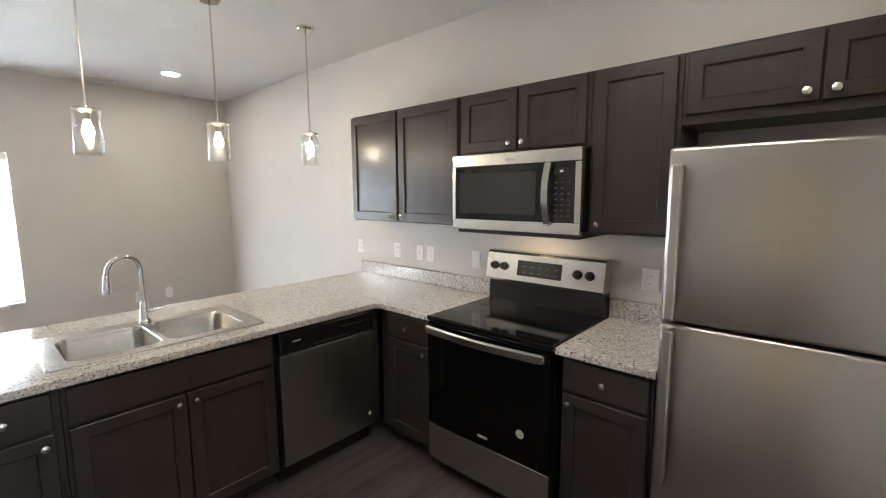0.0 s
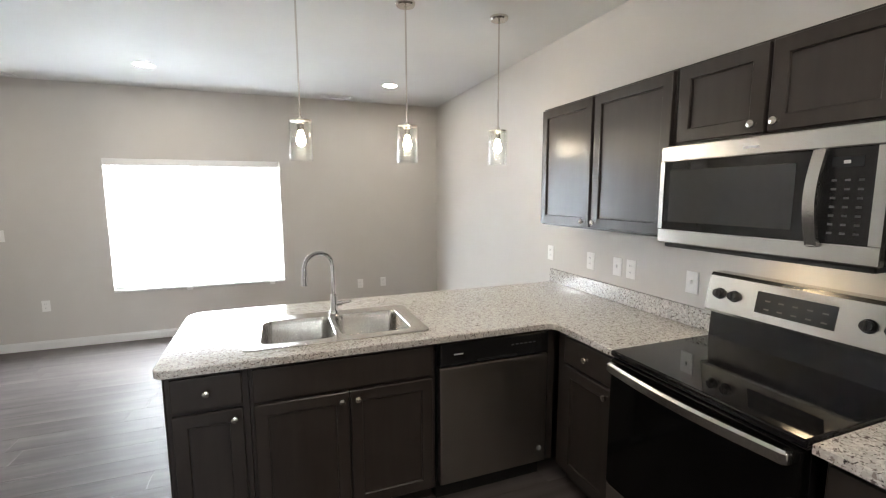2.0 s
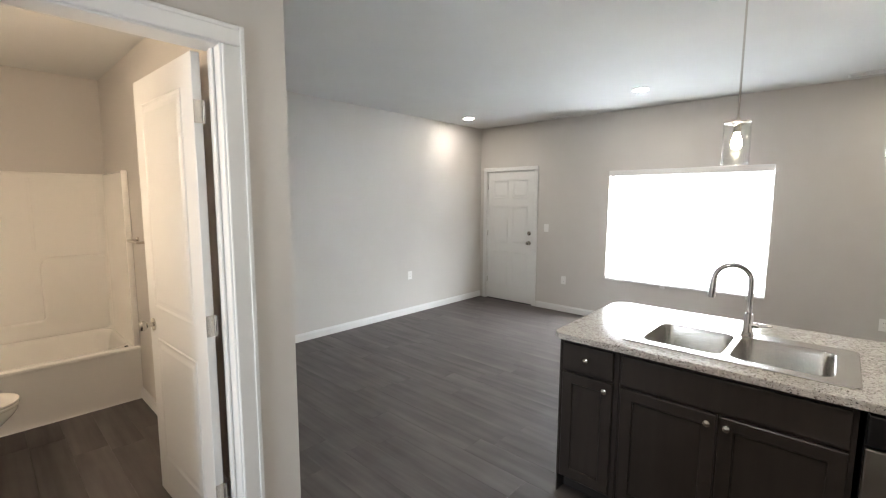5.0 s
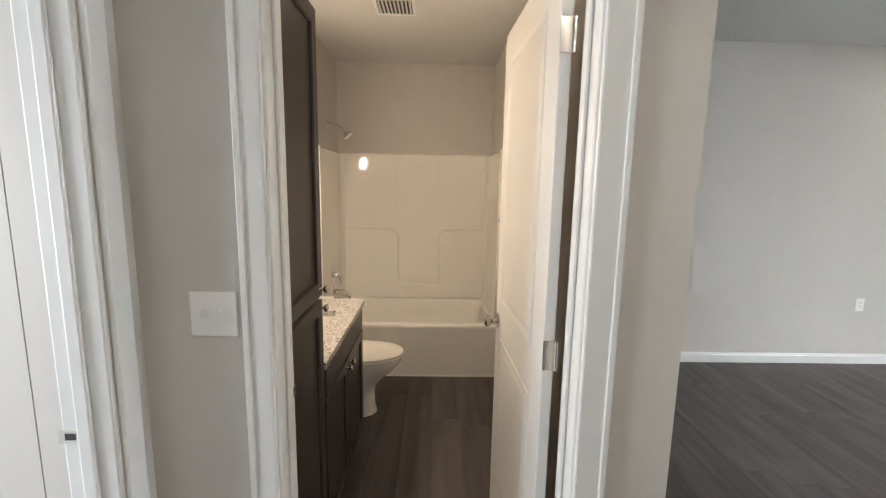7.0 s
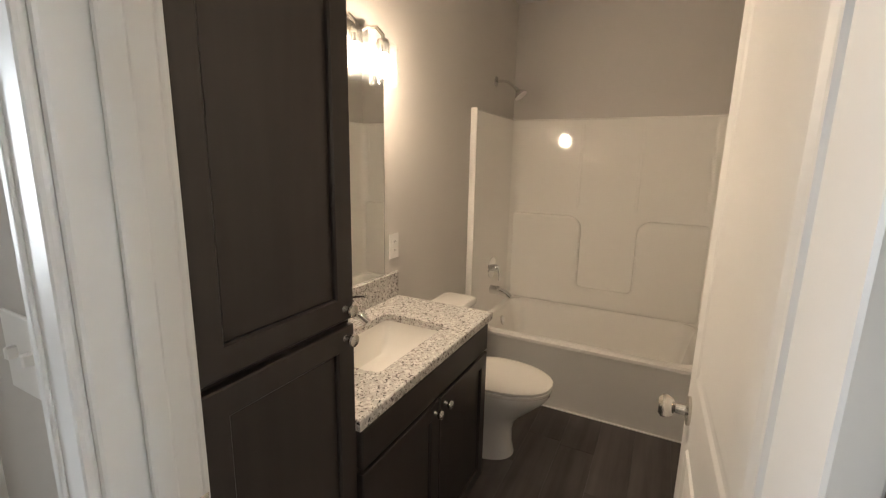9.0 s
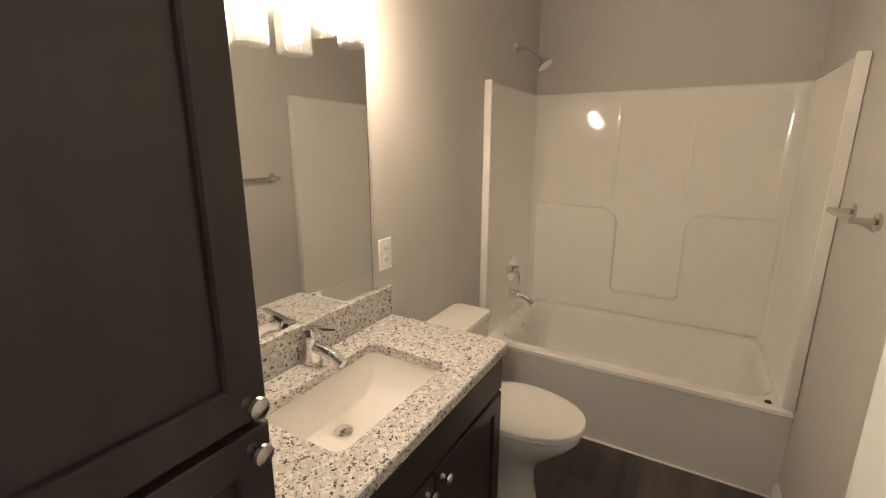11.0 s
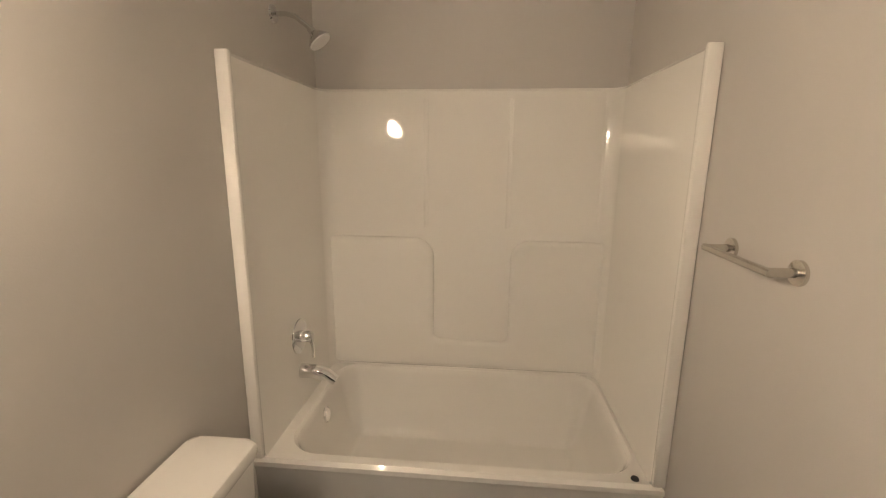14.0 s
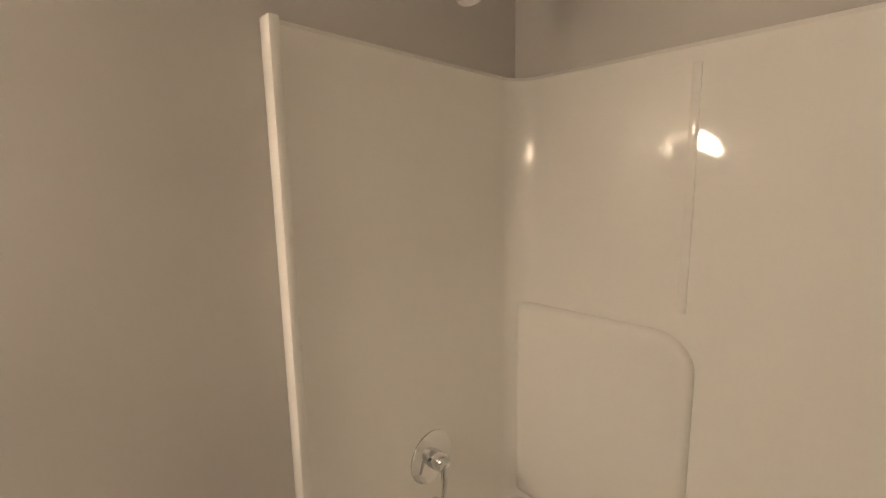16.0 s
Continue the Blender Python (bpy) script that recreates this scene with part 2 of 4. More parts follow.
def slab(bm, outline, holes, z0, z1, edge=0.004):
    """A flat stone with an eased upper edge and openings through it."""
    tops, bottoms = [], []
    for loop, sign in [(outline, 1)] + [(h, -1) for h in holes]:
        low = [bm.verts.new((x, y, z0)) for x, y in loop]
        mid = [bm.verts.new((x, y, z1 - edge)) for x, y in loop]
        top = [bm.verts.new((x, y, z1)) for x, y in inset(loop, edge * sign)]
        n = len(loop)
        for a, b in ((low, mid), (mid, top)):
            for i in range(n):
                bm.faces.new((a[i], a[(i + 1) % n], b[(i + 1) % n], b[i]))
        tops += [bm.edges.get((top[i], top[(i + 1) % n])) for i in range(n)]
        bottoms += [bm.edges.get((low[i], low[(i + 1) % n])) for i in range(n)]
    bmesh.ops.triangle_fill(bm, edges=tops, use_beauty=True)
    bmesh.ops.triangle_fill(bm, edges=bottoms, use_beauty=True)
    return bm


def structure(name, boxes, mat, label="", bev=0.0):
    bm = bmesh.new()
    for a, b in boxes:
        box(bm, a, b, bev)
    return tagged(part(name, bm, mat), label, "", "", "structure")


# ---- the shell ----
H, HB = 2.74, 2.62          # ceilings: main room, bathroom
NY, WX, EX = 3.67, -5.84, 0.0
SY, BX, PX = -2.47, -3.33, -3.205   # kitchen end wall; bathroom's front wall, both faces
PN, PS = -1.095, -1.212      # partition's faces
BL, BB = -2.64, -6.26       # bathroom's mirror wall and back wall
JL, JR = -2.135, -1.362     # faces of the bathroom door jamb
DH = 2.20                   # clear height of the inner doors
WINX0, WINX1, WINZ0, WINZ1 = -3.72, -1.98, 0.57, 1.99
FDX0, FDX1 = -5.71, -4.83

structure("wall_east", [((0, -5.2, 0), (0.12, NY + 0.15, H))], PAINT, "smooth greige painted plaster wall behind the kitchen")
structure("wall_north", [
    ((WX - 0.12, NY, 0), (FDX0, NY + 0.15, H)), ((FDX0, NY, 2.05), (FDX1, NY + 0.15, H)), ((FDX1, NY, 0), (WINX0, NY + 0.15, H)),
    ((WINX0, NY, 0), (WINX1, NY + 0.15, WINZ0)), ((WINX0, NY, WINZ1), (WINX1, NY + 0.15, H)), ((WINX1, NY, 0), (0, NY + 0.15, H))],
    PAINT, "greige painted wall with a wide window and white door")
structure("wall_west", [((WX - 0.12, PN, 0), (WX, NY, H))], PAINT, "plain greige painted living room wall")
structure("wall_partition", [((BB - 0.12, PS, 0), (PX, PN, H))], PAINT, "greige partition wall between bathroom and living room")
structure("wall_bathroom_front", [
    ((BX, JL - 0.015, DH), (PX, JR + 0.015, H)), ((BX, BL, 0), (PX, JL - 0.015, H)), ((BX, JR + 0.015, 0), (PX, PS, H))],
    PAINT, "greige wall round the bathroom doorway")
structure("wall_bathroom_side", [((BB - 0.12, BL - 0.12, 0), (PX, BL, H))], PAINT, "greige bathroom wall behind the vanity")
structure("wall_bathroom_back", [((BB - 0.12, BL, 0), (BB, PS, H))], PAINT, "greige bathroom wall behind the tub")
SDX0, SDX1 = -3.10, -2.34
structure("wall_south", [((PX, SY - 0.12, 0), (SDX0, SY, H)), ((SDX0, SY - 0.12, DH), (SDX1, SY, H)), ((SDX1, SY - 0.12, 0), (0, SY, H))],
          PAINT, "greige kitchen end wall with a bedroom doorway")
structure("wall_bedroom", [((-4.2, BL - 0.24, 0), (PX - 0.001, BL - 0.125, H)), ((-4.32, -5.2, 0), (-4.2, BL - 0.125, H)),
                           ((-4.2, -5.2, 0), (-2.85, -5.08, H)), ((-1.55, -5.2, 0), (0, -5.08, H)),
                           ((-2.85, -5.2, 0), (-1.55, -5.08, 0.75)), ((-2.85, -5.2, 2.05), (-1.55, -5.08, H))], PAINT, "plain walls of the next room")
structure("ceiling", [((WX - 0.12, -5.2, H), (0.12, NY + 0.15, H + 0.1)), ((BB - 0.12, BL - 0.12, H), (WX - 0.12, PN, H + 0.1))], CEIL, "flat white painted ceiling with downlights")
structure("ceiling_bathroom", [((BB, BL, HB), (BX, PS, HB + 0.05))], CEIL, "flat white bathroom ceiling")
structure("subfloor", [((BB - 0.12, BL - 0.12, -0.10), (0.12, NY + 0.15, -0.008))], SUBFLOOR, "dark joints beneath the floor planks")
structure("carpet", [((-4.2, -5.1, -0.06), (0, SY - 0.06, 0.006))], CARPET, "pale carpet of the next room")


def baseboard(runs):
    for a, b, face in runs:
        bm = bmesh.new()
        (x0, y0), (x1, y1), (fx, fy) = a, b, face
        prof = [(0, 0), (0.014, 0), (0.014, 0.068), (0.009, 0.078), (0.007, 0.09), (0, 0.09)]
        loft(bm, [[(x + fx * d, y + fy * d, z + 0.001) for d, z in prof] for x, y in ((x0, y0), (x1, y1))])
        tagged(part("baseboard", bm, TRIM), "white moulded baseboard along the wall", "", "", "structure")


baseboard([((WX, PN), (WX, NY), (1, 0)), ((FDX1 + 0.07, NY), (0, NY), (0, -1)), ((0, 0.66), (0, NY), (-1, 0)), ((BB, PN), (PX, PN), (0, 1)),
           ((PX, PN), (PX, JR + 0.092), (1, 0)), ((PX, JL - 0.078), (PX, SY), (1, 0)), ((SDX1 + 0.07, SY), (-0.8, SY), (0, 1)),
           ((BX, PS), (-5.49, PS), (0, -1)), ((-4.64, BL), (-5.47, BL), (0, 1))])


def casing(name, boxes, label):
    bm = bmesh.new()
    for a, b in boxes:
        box(bm, a, b, 0.006, None, 2)
    return tagged(part(name, bm, TRIM), label, "", "", "structure")


CW = 0.06
# bathroom doorway: casing on both sides, jamb lining, stop
for x0, x1 in ((PX, PX + 0.016), (BX - 0.016, BX)):
    side = JL - 0.076 if x0 == PX else JL - 0.04
    casing("trim", [((x0, side, 0), (x1, JL - 0.006, DH - 0.008)), ((x0, JR + 0.006, 0), (x1, JR + 0.09, DH - 0.008)),
                    ((x0, side, DH - 0.008), (x1, JR + 0.09, DH + 0.066))], "white moulded door casing")
    if x0 == PX:   # the moulding's raised outer bead
        casing("trim", [((x1 - 0.002, side, 0), (x1 + 0.006, side + 0.018, DH + 0.066)), ((x1 - 0.002, JR + 0.072, 0), (x1 + 0.006, JR + 0.09, DH + 0.066)),
                        ((x1 - 0.002, side + 0.018, DH + 0.048), (x1 + 0.006, JR + 0.072, DH + 0.066))], "white raised bead of the door casing")
casing("trim", [((BX - 0.001, JL - 0.015, 0), (PX + 0.001, JL, DH)), ((BX - 0.001, JR, 0), (PX + 0.001, JR + 0.015, DH)), ((BX - 0.001, JL, DH - 0.015), (PX + 0.001, JR, DH)),
                ((BX + 0.04, JL, 0), (BX + 0.075, JL + 0.011, DH - 0.015)), ((BX + 0.04, JR - 0.011, 0), (BX + 0.075, JR, DH - 0.015))], "white door jamb with a stop")
# bedroom doorway
casing("trim", [((SDX0 - CW, SY, 0), (SDX0, SY + 0.016, DH)), ((SDX1, SY, 0), (SDX1 + CW, SY + 0.016, DH)), ((SDX0 - CW, SY, DH), (SDX1 + CW, SY + 0.016, DH + CW))], "white moulded door casing")
casing("trim", [((SDX0, SY - 0.121, 0), (SDX0 + 0.015, SY + 0.001, DH)), ((SDX1 - 0.015, SY - 0.121, 0), (SDX1, SY + 0.001, DH)), ((SDX0, SY - 0.121, DH - 0.015), (SDX1, SY + 0.001, DH)),
                ((SDX0 + 0.015, SY - 0.08, 0), (SDX0 + 0.026, SY - 0.045, DH - 0.015))], "white door jamb with a stop")


def strike(p, n):
    """A strike plate on a jamb; n: the way it faces."""
    th = thing("strike_plate", p, "satin nickel strike plate let into the jamb", "strike plate")
    m = at(p, n)
    part("plate", solid((-0.028, -0.016, 0), (0.028, 0.016, 0.0025), 0.002, m), NICKEL, th)
    part("latch_hole", solid((-0.012, -0.008, 0.002), (0.012, 0.008, 0.0032), 0, m), SLOT, th)


# ---- the window ----
win = thing("window_1", (-2.85, NY, WINZ0), "wide white window behind lowered slatted blinds", "window", "", "structure")
part("window_frame", box(box(box(box(box(bmesh.new(), (WINX0, NY + 0.09, WINZ0), (WINX0 + 0.05, NY + 0.14, WINZ1)), (WINX1 - 0.05, NY + 0.09, WINZ0), (WINX1, NY + 0.14, WINZ1)),
     (WINX0 + 0.05, NY + 0.09, WINZ0), (WINX1 - 0.05, NY + 0.14, WINZ0 + 0.05)), (WINX0 + 0.05, NY + 0.09, WINZ1 - 0.05), (WINX1 - 0.05, NY + 0.14, WINZ1)),
     (-2.87, NY + 0.09, WINZ0 + 0.05), (-2.83, NY + 0.14, WINZ1 - 0.05)), TRIM, win)
for x0, x1 in ((WINX0 + 0.05, -2.87), (-2.83, WINX1 - 0.05)):
    ob = part("pane", solid((x0, NY + 0.125, WINZ0 + 0.05), (x1, NY + 0.131, WINZ1 - 0.05)), GLASS, win)
    ob.visible_shadow = False
part("window_sill", solid((WINX0 - 0.0, NY - 0.012, WINZ0 - 0.02), (WINX1, NY + 0.09, WINZ0 + 0.004), 0.004), TRIM, win, "white painted sill")
structure("backdrop", [((-6.2, NY + 1.2, -0.5), (0.8, NY + 1.22, 3.6))], SKYGLOW, "bright overcast distance outside the window")

bl = thing("window_blind", (-2.85, NY + 0.03, WINZ0 + 0.02), "white slatted blind, fully lowered and bright with daylight", "blind")
part("headrail", solid((WINX0 + 0.006, NY - 0.004, WINZ1 - 0.055), (WINX1 - 0.006, NY + 0.05, WINZ1 - 0.002), 0.004), PLASTIC, bl)
part("valance", solid((WINX0 + 0.003, NY - 0.018, WINZ1 - 0.075), (WINX1 - 0.003, NY - 0.006, WINZ1 - 0.002), 0.004), PLASTIC, bl)
slat_mesh = bpy.data.meshes.new("slat")
sb = bmesh.new()
L2 = (WINX1 - WINX0) / 2 - 0.012
loft(sb, [[(x, c * 0.024, 0.003 * (1 - c * c) + o) for c, o in ((-1, 0), (-0.4, 0.001), (0.4, 0.001), (1, 0), (0.4, -0.0012), (-0.4, -0.0012))]
          for x in (-L2, L2)])
bmesh.ops.recalc_face_normals(sb, faces=sb.faces)
sb.to_mesh(slat_mesh), sb.free()
slat_mesh.materials.append(BLIND)
z = WINZ0 + 0.055
while z < WINZ1 - 0.08:
    ob = new("slat", slat_mesh)
    ob.parent = bl
    ob.matrix_basis = pose(0, 0, z - WINZ0 - 0.02, 58, 0, 0)
    z += 0.0415
part("bottom_rail", solid((WINX0 + 0.008, NY + 0.01, WINZ0 + 0.01), (WINX1 - 0.008, NY + 0.05, WINZ0 + 0.032), 0.005), PLASTIC, bl)
for x in (WINX0 + 0.25, -2.85, WINX1 - 0.25):
    part("ladder_cord", tube(bmesh.new(), [(x, NY + 0.004, WINZ0 + 0.03), (x, NY + 0.004, WINZ1 - 0.06)], 0.0012, 6), PLASTIC, bl)
for x in (-3.0, -2.12):
    br = thing("blind_clip", (x, NY, 0.52), "small white hold-down bracket under the window", "bracket", "blind clips")
    part("plate", box(solid((x - 0.03, NY - 0.006, 0.525), (x + 0.03, NY, 0.56), 0.002), (x - 0.03, NY - 0.022, 0.552), (x + 0.03, NY - 0.004, 0.56), 0.002), PLASTIC, br)


# ---- doors ----
def panel_door(name, w, h, m, label, rows, cols, knob_side, deadbolt=False, thick=0.035):
    """A moulded panel door: local x from the hinge to the latch, y through the leaf, z up; set by m."""
    th = thing(name, m.translation, label, "door", "", "structure")
    bm = bmesh.new()
    box(bm, (0, 0, 0), (w, thick, h), 0.003)
    bm.transform(m)
    part("leaf", bm, TRIM, th)
    for x0, x1 in cols:
        for z0, z1 in rows:
            for y, s in ((0, -1), (thick, 1)):
                bm = bmesh.new()
                # moulding ridge round a raised field
                e = 0.018
                ring = [(x0, z0), (x1, z0), (x1, z1), (x0, z1)]
                def loop(d, off):
                    return [(x0 + d, y + s * off, z0 + d), (x1 - d, y + s * off, z0 + d), (x1 - d, y + s * off, z1 - d), (x0 + d, y + s * off, z1 - d)]
                loft(bm, [loop(0, -0.001), loop(0.006, 0.005), loop(e, 0.0015), loop(e + 0.012, 0.0015), loop(e + 0.03, 0.0045)], cap=True)
                bm.transform(m)
                part("panel", bm, TRIM, th)
    for s, y in ((-1, 0), (1, thick)):
        q = m @ at((w - 0.065, y, 0.94), (0, s, 0))
        k = part("door_knob", lathe(bmesh.new(), [(0.0, 0), (0.033, 0), (0.033, 0.006), (0.012, 0.01), (0.011, 0.03), (0.02, 0.036), (0.027, 0.048), (0.026, 0.058), (0.018, 0.065), (0.0, 0.066)], q, 24), NICKEL, th, "satin nickel knob", True)
        if deadbolt:
            q = m @ at((w - 0.065, y, 1.09), (0, s, 0))
            part("deadbolt", lathe(bmesh.new(), [(0, 0), (0.032, 0), (0.032, 0.008), (0.026, 0.014), (0.012, 0.016), (0, 0.016)], q, 24), NICKEL, th, "satin nickel deadbolt", True)
    for z in (0.30, 1.06, h - 0.23):
        bm = bmesh.new()
        lathe(bm, [(0.0065, z - 0.045), (0.0065, z + 0.045)], Matrix.Translation((-0.004, -0.004, 0)), 12)
        box(bm, (-0.003, 0.001, z - 0.045), (-0.0005, 0.034, z + 0.045))
        bm.transform(m)
        part("hinge", bm, NICKEL, th, "satin nickel butt hinge")
    return th


# bathroom door, swung inwards past a right angle to the wall
panel_door("bathroom_door", 0.755, DH - 0.03, Matrix.Translation((BX - 0.014, -1.384, 0.012)) @ Matrix.Rotation(radians(181.9), 4, "Z"),
           "white panelled bathroom door standing open inwards", [(0.22, 0.88), (1.04, 2.05)], [(0.12, 0.635)], 1)
# front door with six panels, closed
panel_door("front_door", FDX1 - FDX0 - 0.04, 2.03, Matrix.Translation((FDX0 + 0.02, NY + 0.012, 0.012)),
           "white six-panel front door, closed, with nickel hardware", [(0.2, 0.78), (0.92, 1.5), (1.62, 1.9)], [(0.10, 0.385), (0.455, 0.74)], 1, True, 0.04)
casing("trim", [((FDX1, NY - 0.016, 0), (FDX1 + CW, NY, 2.05)), ((FDX0 - CW, NY - 0.016, 0), (FDX0, NY, 2.05)), ((FDX0 - CW, NY - 0.016, 2.05), (FDX1 + CW, NY, 2.05 + CW))], "white casing of the front door")
casing("trim", [((FDX0, NY - 0.001, 0), (FDX0 + 0.018, NY + 0.15, 2.05)), ((FDX1 - 0.018, NY - 0.001, 0), (FDX1, NY + 0.15, 2.05)), ((FDX0 + 0.018, NY - 0.001, 2.044), (FDX1 - 0.018, NY + 0.15, 2.05))], "white jamb of the front door")
casing("trim", [((FDX0 + 0.018, NY + 0.002, 0), (FDX1 - 0.018, NY + 0.15, 0.011))], "dark threshold").data.materials[0] = BLACKMATT
# unseen slab, added to close off the gaps round the front door
structure("wall_door_blank", [((FDX0 - 0.1, NY + 0.16, -0.1), (FDX1 + 0.1, NY + 0.2, 2.3))], TRIM, "unseen slab added to close the opening behind the front door")
strike((BX + 0.022, JL, 0.965), (0, 1, 0))
strike((SDX0 + 0.0155, SY - 0.1, 0.97), (1, 0, 0))


# ---- outlets and switches ----
def outlet(p, n, kind="outlet", label="white duplex outlet on the wall", w=0.072, group=""):
    """p: the plate's middle on the wall; n: the way it faces."""
    th = thing("wall_outlet" if kind == "outlet" else "light_switch", p, label, "outlet" if kind == "outlet" else "switch", group)
    side = Vector((0, 0, 1)).cross(Vector(n))
    m = Matrix.Translation(p) @ Matrix((side, (0, 0, 1), n)).transposed().to_4x4()
    part("cover_plate", solid((-w / 2, -0.058, 0), (w / 2, 0.058, 0.006), 0.003, m, 2), PLASTIC, th)
    if kind == "outlet":
        for y in (-0.02, 0.02):
            r = part("receptacle", lathe(bmesh.new(), [(0.0, 0.005), (0.017, 0.005), (0.0165, 0.009), (0, 0.009)], m @ Matrix.Translation((0, y, 0)), 16), PLASTIC, th)
            for x in (-0.006, 0.006):
                part("slot", solid((x - 0.001, y - 0.003, 0.0085), (x + 0.001, y + 0.006, 0.0096), 0, m), SLOT, r)
    else:
        k = round(w / 0.046) - 1 or 1
        for i in range(k):
            x = (i - (k - 1) / 2) * 0.046
            part("toggle", solid((x - 0.005, -0.006, 0.004), (x + 0.005, 0.012, 0.018), 0.002, m), PLASTIC, th)
    return th


for y, k, w in ((0.985, "outlet", 0.072), (0.51, "outlet", 0.072), (0.255, "switch", 0.072), (0.14, "outlet", 0.072), (-0.285, "switch", 0.072), (-1.415, "outlet", 0.085)):
    outlet((0, y, 1.14), (-1, 0, 0), k, "white outlet plate above the granite backsplash" if k == "outlet" else "white switch plate above the granite backsplash", w, "backsplash plates")
for x, z in ((-4.32, 0.46), (-1.06, 0.45), (-0.76, 0.455)):
    outlet((x, NY, z), (0, -1, 0), "outlet", "white outlet low on the living room wall")
outlet((-4.62, NY, 1.20), (0, -1, 0), "switch", "white switch plate beside the front door")
outlet((WX, 2.07, 0.55), (1, 0, 0), "outlet", "white outlet low on the greige side wall")
outlet((PX, -2.286, 1.23), (1, 0, 0), "switch", "white double switch beside the bathroom door", 0.116)
outlet((-4.622, BL, 1.112), (0, 1, 0), "outlet", "white outlet beside the bathroom mirror")


# ---- ceiling fixtures ----
def downlight(x, y):
    th = thing("downlight", (x, y, H), "round white recessed ceiling downlight, switched on", "ceiling light", "recessed downlights")
    part("trim_ring", lathe(bmesh.new(), [(0.068, 0.0), (0.068, -0.004), (0.088, -0.003), (0.09, 0.0)], Matrix.Translation((x, y, H - 0.0005)), 32, cap=False), TRIM, th, "", True)
    part("lens", lathe(bmesh.new(), [(0.0, -0.002), (0.068, -0.002), (0.068, 0.0), (0, 0.0)], Matrix.Translation((x, y, H - 0.001)), 32), CANLENS, th, "glowing white lens")


# the last two are unseen, added over the kitchen to brighten it
for x, y in ((-5.40, 2.80), (-3.06, 2.74), (-0.85, 2.74), (-1.75, -1.05), (-1.2, -1.75)):
    downlight(x, y)


def vent(x, y, w, d, n, z=H, name="ceiling_vent"):
    th = thing(name, (x, y, z), "white louvred air register in the ceiling", "air vent")
    bm = bmesh.new()
    for a, b in (((x - w / 2, y - d / 2, z - 0.006), (x + w / 2, y - d / 2 + 0.02, z)), ((x - w / 2, y + d / 2 - 0.02, z - 0.006), (x + w / 2, y + d / 2, z)),
                 ((x - w / 2, y - d / 2 + 0.02, z - 0.006), (x - w / 2 + 0.02, y + d / 2 - 0.02, z)), ((x + w / 2 - 0.02, y - d / 2 + 0.02, z - 0.006), (x + w / 2, y + d / 2 - 0.02, z))):
        box(bm, a, b)
    part("frame", bm, TRIM, th)
    part("backing", solid((x - w / 2 + 0.02, y - d / 2 + 0.02, z - 0.0015), (x + w / 2 - 0.02, y + d / 2 - 0.02, z - 0.0005)), SLOT, th)
    for i in range(n):
        yy = y - d / 2 + 0.02 + (i + 0.5) * (d - 0.04) / n
        part("slat", solid((x - w / 2 + 0.02, -0.006, -0.001), (x + w / 2 - 0.02, 0.006, 0.001), 0, pose(0, yy, z - 0.005, 35, 0, 0)), TRIM, th)


vent(-1.31, 3.48, 0.36, 0.13, 6)
vent(-4.38, 3.52, 0.20, 0.12, 5)
vent(-5.0, -2.0, 0.25, 0.25, 9, HB, "exhaust_fan")


def pendant(x, y, zb):
    th = thing("pendant_lamp", (x, y, H), "clear glass cylinder pendant lamp with nickel stem, lit", "pendant lamp", "pendants over the peninsula")
    part("canopy", lathe(bmesh.new(), [(0.0, 0), (0.06, 0), (0.06, -0.012), (0.052, -0.022), (0.012, -0.026), (0.0, -0.026)], Matrix.Translation((x, y, H)), 32), NICKEL, th, "", True)
    part("stem", tube(bmesh.new(), [(x, y, H - 0.02), (x, y, zb + 0.235)], 0.0055, 10), NICKEL, th, "thin nickel rod")
    part("socket", lathe(bmesh.new(), [(0.0, 0.245), (0.012, 0.245), (0.014, 0.225), (0.0, 0.225)], Matrix.Translation((x, y, zb)), 16), NICKEL, th, "", True)
    part("cap", lathe(bmesh.new(), [(0.0, 0.228), (0.03, 0.228), (0.0635, 0.222), (0.0635, 0.2145), (0.03, 0.208), (0.018, 0.20), (0.018, 0.165), (0.0, 0.165)], Matrix.Translation((x, y, zb)), 32), NICKEL, th, "round nickel shade holder", True)
    part("bulb", lathe(bmesh.new(), [(0.0, 0.166), (0.012, 0.165), (0.015, 0.15), (0.024, 0.125), (0.026, 0.105), (0.02, 0.085), (0.008, 0.077), (0.0, 0.076)], Matrix.Translation((x, y, zb)), 20), BULB, th, "glowing bulb", True)
    ob = part("shade", lathe(bmesh.new(), [(0.064, 0.214), (0.064, 0.002), (0.0625, 0.0), (0.061, 0.002), (0.061, 0.214)], Matrix.Translation((x, y, zb)), 40, cap=False), GLASS, th, "clear glass cylinder", True)
    ob.visible_shadow = False
    part("rim", lathe(bmesh.new(), [(0.0612, 0.0), (0.0646, 0.0), (0.0646, 0.004), (0.0612, 0.004), (0.0612, 0.0)], Matrix.Translation((x, y, zb - 0.003)), 40, cap=False), GLASS, th, "", True)


for x in (-1.87, -1.24, -0.61):
    pendant(x, 0.75, 1.80)


# ---- cabinets ----
def knob(m, parent):
    part("knob", lathe(bmesh.new(), [(0.0, 0), (0.009, 0.0), (0.007, 0.006), (0.006, 0.012), (0.013, 0.017), (0.0155, 0.022), (0.014, 0.027), (0.006, 0.030), (0.0, 0.0305)], m, 20), NICKEL, parent, "satin nickel knob", True)


